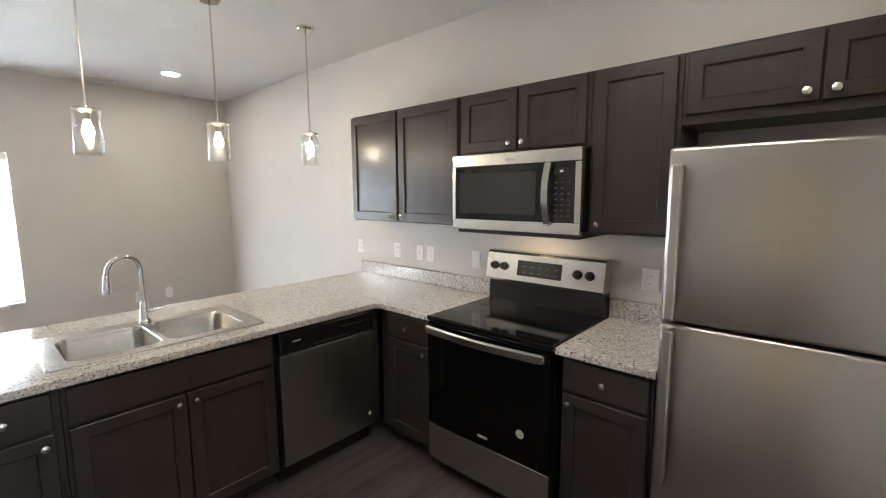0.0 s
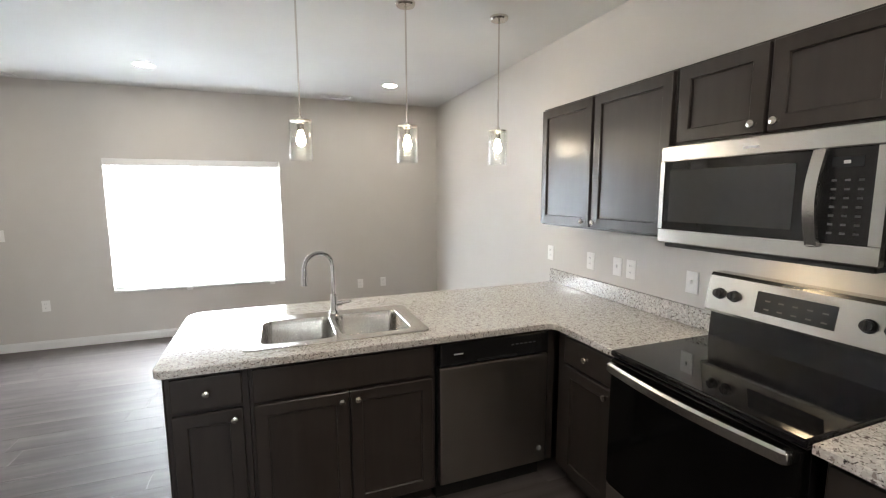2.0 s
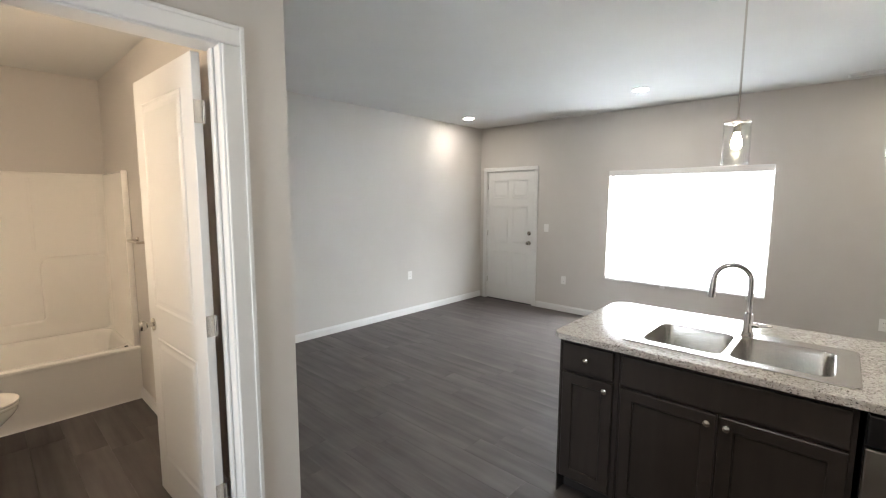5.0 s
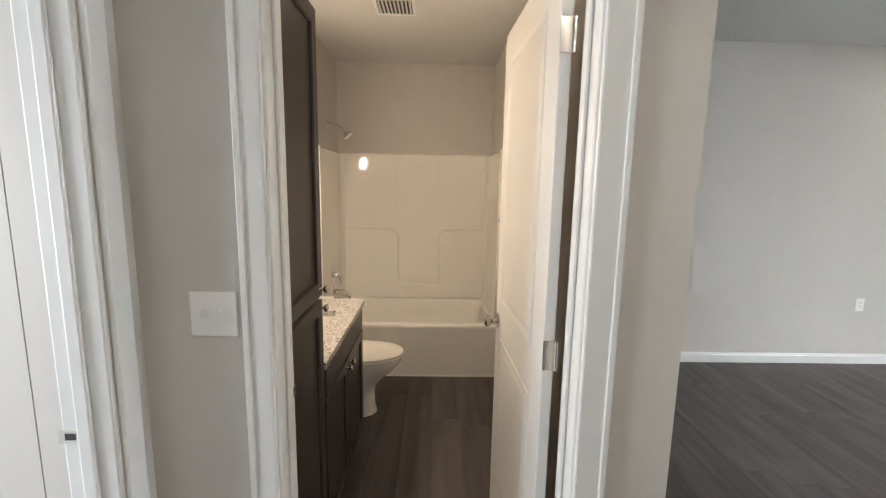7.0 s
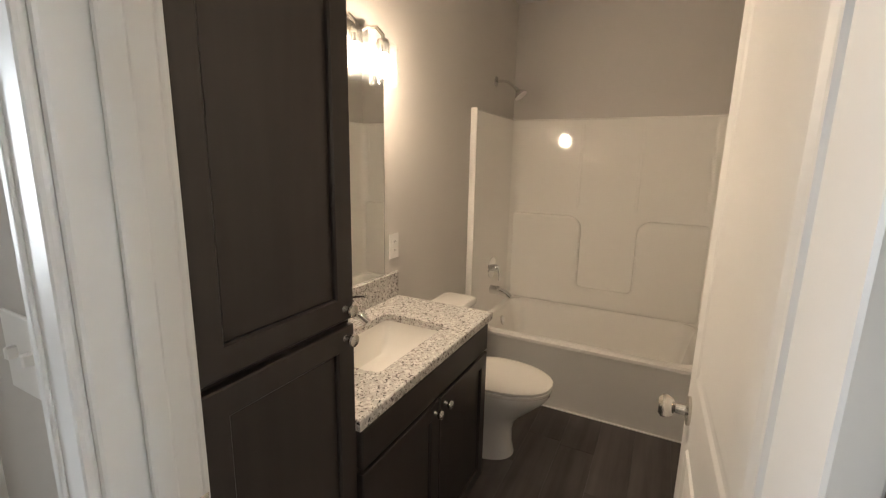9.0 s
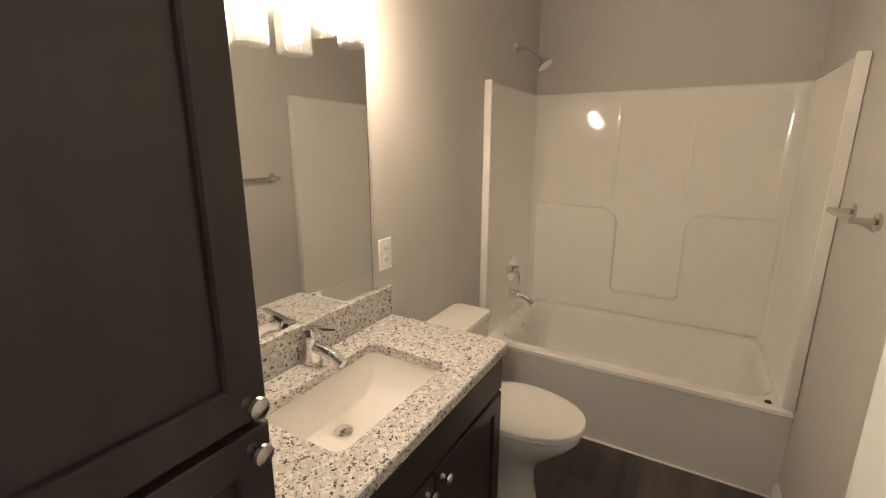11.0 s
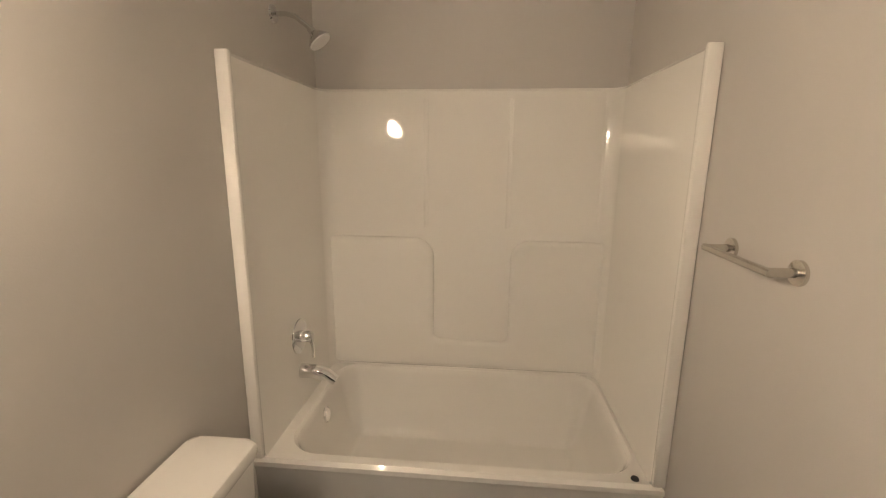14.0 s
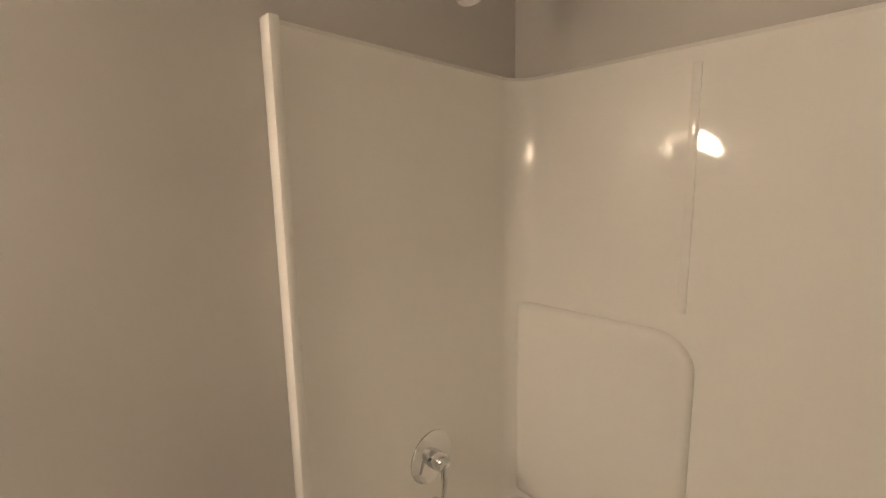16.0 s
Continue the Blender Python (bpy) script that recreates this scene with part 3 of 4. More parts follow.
def shaker(parent, m, x0, x1, z0, z1, kx, kz, name="door", flat=False):
    """A cabinet front in the plane y = 0 of m, facing -y: a frame round a sunk panel, or a flat drawer front."""
    bm = bmesh.new()
    t, s = 0.02, 0.057
    if flat:
        box(bm, (x0, -t, z0), (x1, 0, z1), 0.004, None, 2)
    else:
        def ring(d, y):
            return [(x0 + d, y, z0 + d), (x1 - d, y, z0 + d), (x1 - d, y, z1 - d), (x0 + d, y, z1 - d)]
        loft(bm, [ring(0, 0), ring(0, -t + 0.003), ring(0.003, -t), ring(s - 0.004, -t), ring(s, -t + 0.004), ring(s, -0.001)], cap=False)
    bm.transform(m)
    d = part(name, bm, CAB, parent)
    if not flat:
        part("panel", solid((x0 + s - 0.002, -0.009, z0 + s - 0.002), (x1 - s + 0.002, -0.002, z1 - s + 0.002), 0, m), CAB, d)
    if kx is not None:
        knob(m @ at((kx, -t, kz), (0, -1, 0)), d)
    return d


def carcass(name, m, w, d, z0, z1, label, toe=False, group="", open_top=False):
    th = thing(name, m @ Vector((w / 2, d / 2, z0)), label, "cabinet", group)
    bm = bmesh.new()
    zz = z0 + (0.10 if toe else 0)
    if open_top:   # room for the basin above
        box(bm, (0, 0, zz), (w, 0.018, z1), 0.0015), box(bm, (0, 0.018, zz), (0.018, d, z1), 0.0015), box(bm, (w - 0.018, 0.018, zz), (w, d, z1), 0.0015)
        box(bm, (0.018, d - 0.012, zz), (w - 0.018, d, z1)), box(bm, (0.018, 0.018, zz), (w - 0.018, d - 0.012, zz + 0.018))
    else:
        box(bm, (0, 0, zz), (w, d, z1), 0.0015)
    bm.transform(m)
    part("body", bm, CAB, th)
    # the toe kick has a darker, duller tone than the body
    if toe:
        part("toe_kick", solid((0.001, 0.075, z0), (w - 0.001, d, zz), 0, m), TOEKICK, th)
    return th


TOP, TH = 0.914, 0.032
CZ = TOP - TH - 0.001
PEN = Matrix.Translation((0, 0.042, 0))                       # fronts facing -y
EASTB = Matrix.Translation((-0.612, 0, 0)) @ Matrix.Rotation(radians(-90), 4, "Z")   # fronts facing -x; local x runs along -y
EASTU = Matrix.Translation((-0.312, 0, 0)) @ Matrix.Rotation(radians(-90), 4, "Z")

# peninsula: drawer unit, sink unit
c = carcass("base_cabinet", PEN @ Matrix.Translation((-2.475, 0, 0)), 0.31, 0.60, 0, CZ, "narrow dark-stained base cabinet with one drawer and door", True, "base cabinets")
shaker(c, PEN, -2.455, -2.190, 0.722, 0.862, -2.322, 0.795, "drawer", True)
shaker(c, PEN, -2.455, -2.190, 0.115, 0.704, -2.222, 0.665)
part("end_panel", solid((-2.481, 0.04, 0.0), (-2.4755, 0.66, CZ), 0.001), CAB, c, "dark finished end panel")
c = carcass("sink_cabinet", PEN @ Matrix.Translation((-2.163, 0, 0)), 0.845, 0.60, 0, CZ, "dark-stained sink base cabinet with two shaker doors", True, "base cabinets", True)
shaker(c, PEN, -2.148, -1.335, 0.716, 0.862, None, 0, "false_drawer", True)
shaker(c, PEN, -2.148, -1.746, 0.115, 0.700, -1.778, 0.664)
shaker(c, PEN, -1.738, -1.335, 0.115, 0.700, -1.706, 0.664)
# corner filler cabinet, cabinet beside the refrigerator
c = carcass("corner_cabinet", EASTB @ Matrix.Translation((-0.0, 0, 0)), 0.448, 0.61, 0, CZ, "dark-stained corner base cabinet with drawer and door", True, "base cabinets")
shaker(c, EASTB, 0.075, 0.435, 0.722, 0.862, 0.255, 0.795, "drawer", True)
shaker(c, EASTB, 0.075, 0.435, 0.115, 0.704, 0.400, 0.668)
c = carcass("base_cabinet", EASTB @ Matrix.Translation((1.24, 0, 0)), 0.385, 0.61, 0, CZ, "dark-stained base cabinet beside the refrigerator", True, "base cabinets")
shaker(c, EASTB, 1.252, 1.612, 0.722, 0.862, 1.432, 0.795, "drawer", True)
shaker(c, EASTB, 1.252, 1.612, 0.115, 0.704, 1.284, 0.668)
structure("wall_peninsula", [((-2.475, 0.645, 0), (0, 0.665, CZ))], CAB, "dark finished back panel of the peninsula")
structure("trim_corner", [((-0.655, 0.045, 0.1), (-0.612, 0.64, CZ))], CAB, "dark filler strip beside the dishwasher")

# wall cabinets
UB, UT = 1.395, 2.155
c = carcass("wall_cabinet", EASTU @ Matrix.Translation((-0.645, 0, 0)), 1.045, 0.312, UB, UT, "dark-stained wall cabinet with two tall shaker doors", False, "wall cabinets")
shaker(c, EASTU, -0.64, -0.150, UB + 0.012, UT - 0.012, -0.185, UB + 0.045)
shaker(c, EASTU, -0.128, 0.388, UB + 0.012, UT - 0.012, -0.092, UB + 0.045)
c = carcass("wall_cabinet", EASTU @ Matrix.Translation((0.402, 0, 0)), 0.80, 0.312, 1.812, UT, "short dark-stained wall cabinet above the microwave", False, "wall cabinets")
shaker(c, EASTU, 0.425, 0.797, 1.824, UT - 0.012, 0.765, 1.858)
shaker(c, EASTU, 0.812, 1.184, 1.824, UT - 0.012, 0.845, 1.858)
c = carcass("wall_cabinet", EASTU @ Matrix.Translation((1.204, 0, 0)), 0.385, 0.312, UB, UT, "tall narrow dark-stained wall cabinet with one door", False, "wall cabinets")
shaker(c, EASTU, 1.225, 1.570, UB + 0.012, UT - 0.012, 1.258, UB + 0.045)
c = carcass("wall_cabinet", EASTU @ Matrix.Translation((1.591, 0, 0)), 0.865, 0.312, 1.865, UT, "wide dark-stained wall cabinet above the refrigerator", False, "wall cabinets")
shaker(c, EASTU, 1.608, 2.022, 1.905, UT - 0.012, 1.988, 1.938)
shaker(c, EASTU, 2.030, 2.444, 1.905, UT - 0.012, 2.066, 1.938)

# ---- worktops ----
def corner(cx, cy, r, a0, a1, n=6):
    return [(cx + r * math.cos(radians(a0 + (a1 - a0) * i / n)), cy + r * math.sin(radians(a0 + (a1 - a0) * i / n))) for i in range(n + 1)]


wt = thing("worktop", (-1.3, 0.4, CZ + 0.001), "speckled light granite worktop on the L-shaped peninsula", "worktop")
outline = (corner(-2.51 + 0.05, 0.05, 0.05, 180, 270) + corner(-0.70, -0.05, 0.05, 90, 0) + [(-0.65, -0.449), (-0.002, -0.449), (-0.002, 0.965)] +
           [(-2.42, 0.945)] + corner(-2.53 + 0.10, 0.845, 0.10, 90, 180))
part("slab", slab(bmesh.new(), outline, [round_rect(-2.155, -1.355, 0.155, 0.60, 0.04)], TOP - TH, TOP), GRANITE, wt)
wt2 = thing("worktop", (-0.33, -1.43, CZ + 0.001), "short speckled granite worktop between range and refrigerator", "worktop")
part("slab", slab(bmesh.new(), [(-0.65, -1.635), (-0.002, -1.635), (-0.002, -1.22), (-0.65, -1.22)], [], TOP - TH, TOP), GRANITE, wt2)
for y0, y1, lab in ((-0.449, 0.965, "low granite backsplash along the wall"), (-1.635, -1.22, "short low granite backsplash")):
    b_ = thing("backsplash", (-0.01, y0, TOP), lab, "backsplash")
    part("strip", solid((-0.022, y0, TOP + 0.0005), (-0.001, y1, TOP + 0.102), 0.002), GRANITE, b_)

# ---- sink and faucet ----
sk = thing("kitchen_sink", (-1.75, 0.37, TOP), "double-bowl stainless drop-in sink with a flat rim", "sink")
RIMZ = TOP + 0.007
bowls = [round_rect(-2.115, -1.775, 0.165, 0.555, 0.055), round_rect(-1.745, -1.395, 0.165, 0.555, 0.055)]
part("rim", slab(bmesh.new(), round_rect(-2.19, -1.315, 0.105, 0.655, 0.03), bowls, TOP + 0.0005, RIMZ, 0.003), SINKSTEEL, sk, "", True)
for loop_ in bowls:
    cx = sum(p[0] for p in loop_) / len(loop_)
    rings = [[(x, y, RIMZ - 0.003) for x, y in inset(loop_, 0.0005)], [(x, y, RIMZ - 0.02) for x, y in inset(loop_, 0.005)], [(x, y, TOP - 0.15) for x, y in inset(loop_, 0.014)],
             [(x, y, TOP - 0.172) for x, y in inset(loop_, 0.024)], [(x, y, TOP - 0.18) for x, y in inset(loop_, 0.045)]]
    bm = loft(bmesh.new(), rings, cap=False)
    bm.verts.ensure_lookup_table()
    bm.faces.new([bm.verts[i] for i in range(len(bm.verts) - len(loop_), len(bm.verts))])
    bw = part("bowl", bm, SINKSTEEL, sk, "", True)
    part("drain", lathe(bmesh.new(), [(0.0, 0.001), (0.02, 0.001), (0.028, 0.004), (0.042, 0.004), (0.045, 0.0005)], Matrix.Translation((cx, 0.36, TOP - 0.18)), 24), CHROME, bw, "", True)

fx, fy = -1.735, 0.607
fc = thing("kitchen_faucet", (fx, fy, RIMZ), "tall chrome gooseneck faucet with a side lever", "faucet")
part("base", lathe(bmesh.new(), [(0.0, 0), (0.03, 0), (0.03, 0.006), (0.026, 0.012), (0.022, 0.02), (0.021, 0.10), (0.018, 0.112), (0.0, 0.112)], Matrix.Translation((fx, fy, RIMZ)), 24), CHROME, fc, "", True)
dirx, diry = -0.95, -0.31
arc = [(fx, fy, RIMZ + 0.10), (fx, fy, RIMZ + 0.275)]
for i in range(1, 13):
    a = math.pi * i / 12 * 0.97
    d = 0.082 * (1 - math.cos(a))
    arc.append((fx + dirx * d, fy + diry * d, RIMZ + 0.275 + 0.082 * math.sin(a)))
part("neck", tube(bmesh.new(), arc, 0.0128, 16), CHROME, fc, "", True)
e = Vector(arc[-1])
part("spray_head", tube(bmesh.new(), [e, e + Vector((dirx * 0.002, diry * 0.002, -0.03)), e + Vector((dirx * 0.006, diry * 0.006, -0.10))], [0.014, 0.0165, 0.0185], 16), CHROME, fc, "", True)
part("handle", tube(bmesh.new(), [(fx + 0.015, fy, RIMZ + 0.055), (fx + 0.045, fy, RIMZ + 0.055), (fx + 0.05, fy, RIMZ + 0.055), (fx + 0.10, fy - 0.005, RIMZ + 0.062)], [0.014, 0.014, 0.007, 0.006], 14), CHROME, fc, "chrome side lever", True)

# ---- dishwasher ----
dw = thing("dishwasher", (-0.985, 0.3, 0), "stainless dishwasher with a black control strip", "dishwasher")
part("body", solid((-1.300, 0.06, 0.10), (-0.668, 0.62, 0.868)), BLACKMATT, dw)
part("door", solid((-1.298, 0.018, 0.115), (-0.672, 0.058, 0.742), 0.006, None, 2), STEEL, dw, "brushed stainless door")
cp = part("control_panel", solid((-1.298, 0.014, 0.748), (-0.672, 0.058, 0.868), 0.008, None, 2), BLACK, dw, "glossy black control strip")
part("pocket_handle", solid((-1.10, 0.0135, 0.752), (-0.86, 0.03, 0.772), 0.004), BLACKMATT, cp)
part("badge", solid((-1.225, 0.0128, 0.805), (-1.175, 0.0142, 0.812)), GREYINK, cp, "small pale maker's mark as a bar")
for i in range(6):
    part("button", solid((-0.90 + i * 0.026, 0.0125, 0.815), (-0.884 + i * 0.026, 0.0142, 0.822)), DIMINK, cp)
part("toe_kick", solid((-1.298, 0.09, 0.0), (-0.672, 0.5, 0.10)), BLACKMATT, dw)
part("round_badge", lathe(bmesh.new(), [(0, 0), (0.014, 0), (0.013, 0.002), (0, 0.002)], at((-0.715, 0.018, 0.20), (0, -1, 0)), 20), GREYINK, dw, "small round sticker")

# ---- range ----
ry0, ry1 = -1.216, -0.453
rg = thing("electric_range", (-0.33, (ry0 + ry1) / 2, 0), "freestanding stainless electric range with black glass top", "range")
part("body", solid((-0.635, ry0 + 0.002, 0.05), (-0.03, ry1 - 0.002, 0.895)), BLACK, rg)
part("cooktop", solid((-0.672, ry0, 0.896), (-0.075, ry1, 0.922), 0.007, None, 2), BLACKGLASS, rg, "black ceramic glass cooktop")
part("oven_door", solid((-0.672, ry0 + 0.005, 0.305), (-0.637, ry1 - 0.005, 0.885), 0.006, None, 2), OVENGLASS, rg, "black glass oven door")
part("vent_strip", solid((-0.655, ry0 + 0.004, 0.886), (-0.636, ry1 - 0.004, 0.8955), 0.002), BLACKMATT, rg)
hp = []
for i in range(13):
    u = i / 12
    hp.append((-0.70 - 0.028 * math.sin(math.pi * u), ry0 + 0.03 + u * (ry1 - ry0 - 0.06), 0.858))
bm = bmesh.new()
loft(bm, [[(x - 0.008, y, z - 0.02), (x + 0.008, y, z - 0.02), (x + 0.008, y, z + 0.02), (x - 0.003, y, z + 0.022), (x - 0.010, y, z + 0.012)] for x, y, z in hp])
for y in (ry0 + 0.035, ry1 - 0.035):
    box(bm, (-0.71, y - 0.014, 0.841), (-0.67, y + 0.014, 0.875), 0.003)
part("handle", bm, STEEL_H, rg, "bowed stainless handle", True)
part("drawer", solid((-0.668, ry0 + 0.005, 0.085), (-0.637, ry1 - 0.005, 0.298), 0.006, None, 2), STEEL_H, rg, "stainless storage drawer")
part("plinth", solid((-0.60, ry0 + 0.02, 0.0), (-0.08, ry1 - 0.02, 0.05)), BLACKMATT, rg)
part("badge", solid((-0.6735, -0.87, 0.345), (-0.6722, -0.81, 0.358)), GREYINK, rg, "small pale maker's mark as a bar")
part("round_sticker", lathe(bmesh.new(), [(0, 0), (0.022, 0), (0.022, 0.0012), (0, 0.0012)], at((-0.672, -1.06, 0.45), (-1, 0, 0)), 28), GREYINK, rg, "round pale sticker on the oven glass")
# back guard with its sloped console
bm = bmesh.new()
loft(bm, [[(-0.005, y, 0.90), (-0.085, y, 0.90), (-0.075, y, 1.045), (-0.005, y, 1.045)] for y in (ry0 + 0.004, ry1 - 0.004)])
part("back_riser", bm, BLACK, rg)
bm = bmesh.new()
loft(bm, [[(-0.005, y, 1.05), (-0.115, y, 1.05), (-0.118, y, 1.062), (-0.088, y, 1.218), (-0.075, y, 1.232), (-0.005, y, 1.232)] for y in (ry0, ry1)])
con = part("console", bm, STEEL_H, rg, "sloped stainless control console")
nrm = Vector((-0.156, 0, 0.03)).normalized()
slope = lambda y, z, o=0.0: Vector((-0.118 + (z - 1.062) * 0.03 / 0.156, y, z)) + nrm * o
def plate_on_console(name, y0, y1, z0, z1, o0, o1, mat, label=""):
    b = bmesh.new()
    loft(b, [[slope(y0, z0, o), slope(y1, z0, o), slope(y1, z1, o), slope(y0, z1, o)] for o in (o0, o1)])
    return part(name, b, mat, con, label)
plate_on_console("display", -0.97, -0.68, 1.095, 1.185, -0.001, 0.002, DISPLAY, "black glass display")
for i in range(5):
    for j in range(2):
        plate_on_console("key", -0.945 + i * 0.052, -0.925 + i * 0.052, 1.112 + j * 0.035, 1.118 + j * 0.035, 0.0018, 0.0026, DIMINK)
for y in (-0.515, -0.585, -1.065, -1.135):
    m = Matrix.Translation(slope(y, 1.14)) @ along(nrm)
    b = lathe(bmesh.new(), [(0.0, 0), (0.026, 0), (0.026, 0.004), (0.021, 0.008), (0.019, 0.026), (0.0, 0.027)], m, 24)
    box(b, (-0.003, -0.019, 0.024), (0.003, 0.019, 0.031), 0.001, m)
    part("knob", b, BLACKMATT, con, "black round knob", True)

# ---- microwave ----
mz0, mz1 = 1.385, 1.805
mw = thing("microwave", (-0.2, -0.812, mz0), "stainless over-the-range microwave with a curved handle", "microwave")
part("body", solid((-0.375, ry0 + 0.022, mz0), (-0.004, ry1 + 0.035, mz1), 0.003), BLACK, mw)
fr = bmesh.new()
my0, my1 = -1.205, -0.42
box(fr, (-0.408, my0, mz0 + 0.352), (-0.376, my1, mz1), 0.006, None, 2), box(fr, (-0.408, my0, mz0), (-0.376, my1, mz0 + 0.062), 0.006, None, 2)
box(fr, (-0.4078, my0, mz0 + 0.062), (-0.376, my0 + 0.03, mz0 + 0.352)), box(fr, (-0.4078, my1 - 0.022, mz0 + 0.062), (-0.376, my1, mz0 + 0.352))
door = part("door", fr, STEEL_H, mw, "brushed stainless door frame")
part("window", solid((-0.404, -1.005, mz0 + 0.063), (-0.378, my1 - 0.023, mz0 + 0.351)), BLACKGLASS, door, "dark glass door window")
part("window_screen", solid((-0.4052, -0.965, mz0 + 0.095), (-0.4045, my1 - 0.05, mz0 + 0.315)), SMOKE, door)
keys = part("control_panel", solid((-0.405, my0 + 0.031, mz0 + 0.063), (-0.378, -1.006, mz0 + 0.351)), BLACK, mw, "black keypad panel")
part("display", solid((-0.4062, -1.145, mz0 + 0.295), (-0.4048, -1.065, mz0 + 0.325)), DISPLAY, keys)
part("clock_bar", solid((-0.4066, -1.112, mz0 + 0.305), (-0.406, -1.095, mz0 + 0.315)), GREYINK, keys)
for i in range(3):
    for j in range(7):
        part("key", solid((-0.4058, -1.150 + i * 0.034, mz0 + 0.09 + j * 0.027), (-0.4048, -1.136 + i * 0.034, mz0 + 0.097 + j * 0.027)), DIMINK, keys)
bm = bmesh.new()
hp = [(-0.418 - 0.032 * math.sin(math.pi * i / 12), -1.038 , mz0 + 0.05 + 0.30 * i / 12) for i in range(13)]
loft(bm, [[(x - 0.006, y - 0.017, z), (x + 0.006, y - 0.019, z), (x + 0.006, y + 0.019, z), (x - 0.006, y + 0.017, z)] for x, y, z in hp])
for z in (mz0 + 0.058, mz0 + 0.342):
    box(bm, (-0.425, -1.052, z - 0.012), (-0.404, -1.024, z + 0.012), 0.003)
part("handle", bm, STEEL_H, mw, "curved stainless handle", True)
part("underside_tray", solid((-0.395, my0 + 0.01, mz0 - 0.018), (-0.02, my1 - 0.03, mz0 - 0.001), 0.004), BLACKMATT, mw, "black vented underside")
part("lamp_lens", solid((-0.24, -0.86, mz0 - 0.0215), (-0.16, -0.76, mz0 - 0.0185)), HOODLENS, mw, "small lit cooktop lamp")
part("badge", solid((-0.4092, -0.84, mz0 + 0.378), (-0.4078, -0.785, mz0 + 0.386)), GREYINK, mw, "small pale maker's mark as a bar")

# ---- refrigerator ----
fy0, fy1 = -2.43, -1.67
rf = thing("refrigerator", (-0.4, -2.05, 0), "tall stainless top-freezer refrigerator with long handles", "refrigerator")
part("body", solid((-0.70, fy0, 0.03), (-0.03, fy1, 1.725), 0.006), BLACKMATT, rf, "dark grey cabinet sides")
for n_, z0, z1, hz0, hz1 in (("freezer_door", 1.155, 1.735, 1.165, 1.68), ("fridge_door", 0.06, 1.145, 0.58, 1.135)):
    d_ = part(n_, solid((-0.775, fy0, z0), (-0.703, fy1, z1), 0.012, None, 3), STEEL, rf, "brushed stainless door", True)
    bm = bmesh.new()
    box(bm, (-0.825, fy1 - 0.055, hz0), (-0.802, fy1 - 0.018, hz1), 0.008, None, 2)
    for z in (hz0 + 0.02, hz1 - 0.02):
        box(bm, (-0.805, fy1 - 0.05, z - 0.018), (-0.772, fy1 - 0.022, z + 0.018), 0.004)
    part("handle", bm, STEEL, d_, "long stainless bar handle")
part("toe_grille", solid((-0.71, fy0 + 0.02, 0.0), (-0.5, fy1 - 0.02, 0.055)), BLACKMATT, rf)

# ---- bathroom: linen cabinet and vanity ----
VY = -2.172
BATH = Matrix.Translation((0, VY, 0)) @ Matrix.Rotation(radians(180), 4, "Z")   # fronts facing +y; local x = -x
VD = VY - BL - 0.001
c = carcass("linen_cabinet", BATH @ Matrix.Translation((3.336, 0, 0)), 0.393, VD, 0, 2.16, "tall dark-stained linen cabinet with two shaker doors", True)
shaker(c, BATH, 3.342, 3.724, 1.143, 2.135, 3.694, 1.172)
shaker(c, BATH, 3.342, 3.724, 0.115, 1.128, 3.694, 1.102)
c = carcass("vanity_cabinet", BATH @ Matrix.Translation((3.732, 0, 0)), 0.887, VD, 0, 0.844, "dark-stained vanity cabinet with two shaker doors", True, "", True)
shaker(c, BATH, 3.748, 4.603, 0.722, 0.834, None, 0, "false_drawer", True)
shaker(c, BATH, 3.748, 4.169, 0.115, 0.708, 4.136, 0.672)
shaker(c, BATH, 4.176, 4.603, 0.115, 0.708, 4.209, 0.672)
VT = 0.876
v_ = thing("bathroom_worktop", (-4.22, -2.4, 0.845), "speckled granite vanity top with an undermount basin opening", "worktop")
part("slab", slab(bmesh.new(), [(-4.635, BL + 0.001), (-3.731, BL + 0.001), (-3.731, VY + 0.027), (-4.635, VY + 0.027)], [round_rect(-4.40, -3.95, -2.53, -2.25, 0.03)], VT - 0.031, VT, 0.003), GRANITE, v_)
b_ = thing("backsplash", (-4.22, BL, VT), "granite backsplash under the bathroom mirror", "backsplash")
part("strip", solid((-4.635, BL + 0.001, VT + 0.0005), (-3.731, BL + 0.021, VT + 0.115), 0.002), GRANITE, b_)
bs = thing("vanity_basin", (-4.205, -2.38, VT - 0.14), "white rectangular undermount china basin", "basin")
lp = round_rect(-4.405, -3.945, -2.535, -2.245, 0.035)
top_ = VT - 0.032
bm = loft(bmesh.new(), [[(x, y, top_) for x, y in inset(lp, -0.012)], [(x, y, top_) for x, y in lp], [(x, y, top_ - 0.03) for x, y in inset(lp, 0.006)],
                        [(x, y, top_ - 0.09) for x, y in round_rect(-4.385, -3.965, -2.525, -2.27, 0.03)], [(x, y, top_ - 0.122) for x, y in round_rect(-4.35, -4.0, -2.51, -2.31, 0.03)], [(x, y, top_ - 0.132) for x, y in round_rect(-4.225, -4.125, -2.485, -2.425, 0.028)]], cap=False)
bm.verts.ensure_lookup_table()
bm.faces.new([bm.verts[i] for i in range(len(bm.verts) - len(lp), len(bm.verts))])
part("bowl", bm, CERAMIC, bs, "", True)
part("drain", lathe(bmesh.new(), [(0.0, 0.006), (0.014, 0.006), (0.018, 0.003), (0.024, 0.003), (0.027, 0.0)], Matrix.Translation((-4.175, -2.455, top_ - 0.127)), 24), CHROME, bs, "chrome pop-up drain", True)
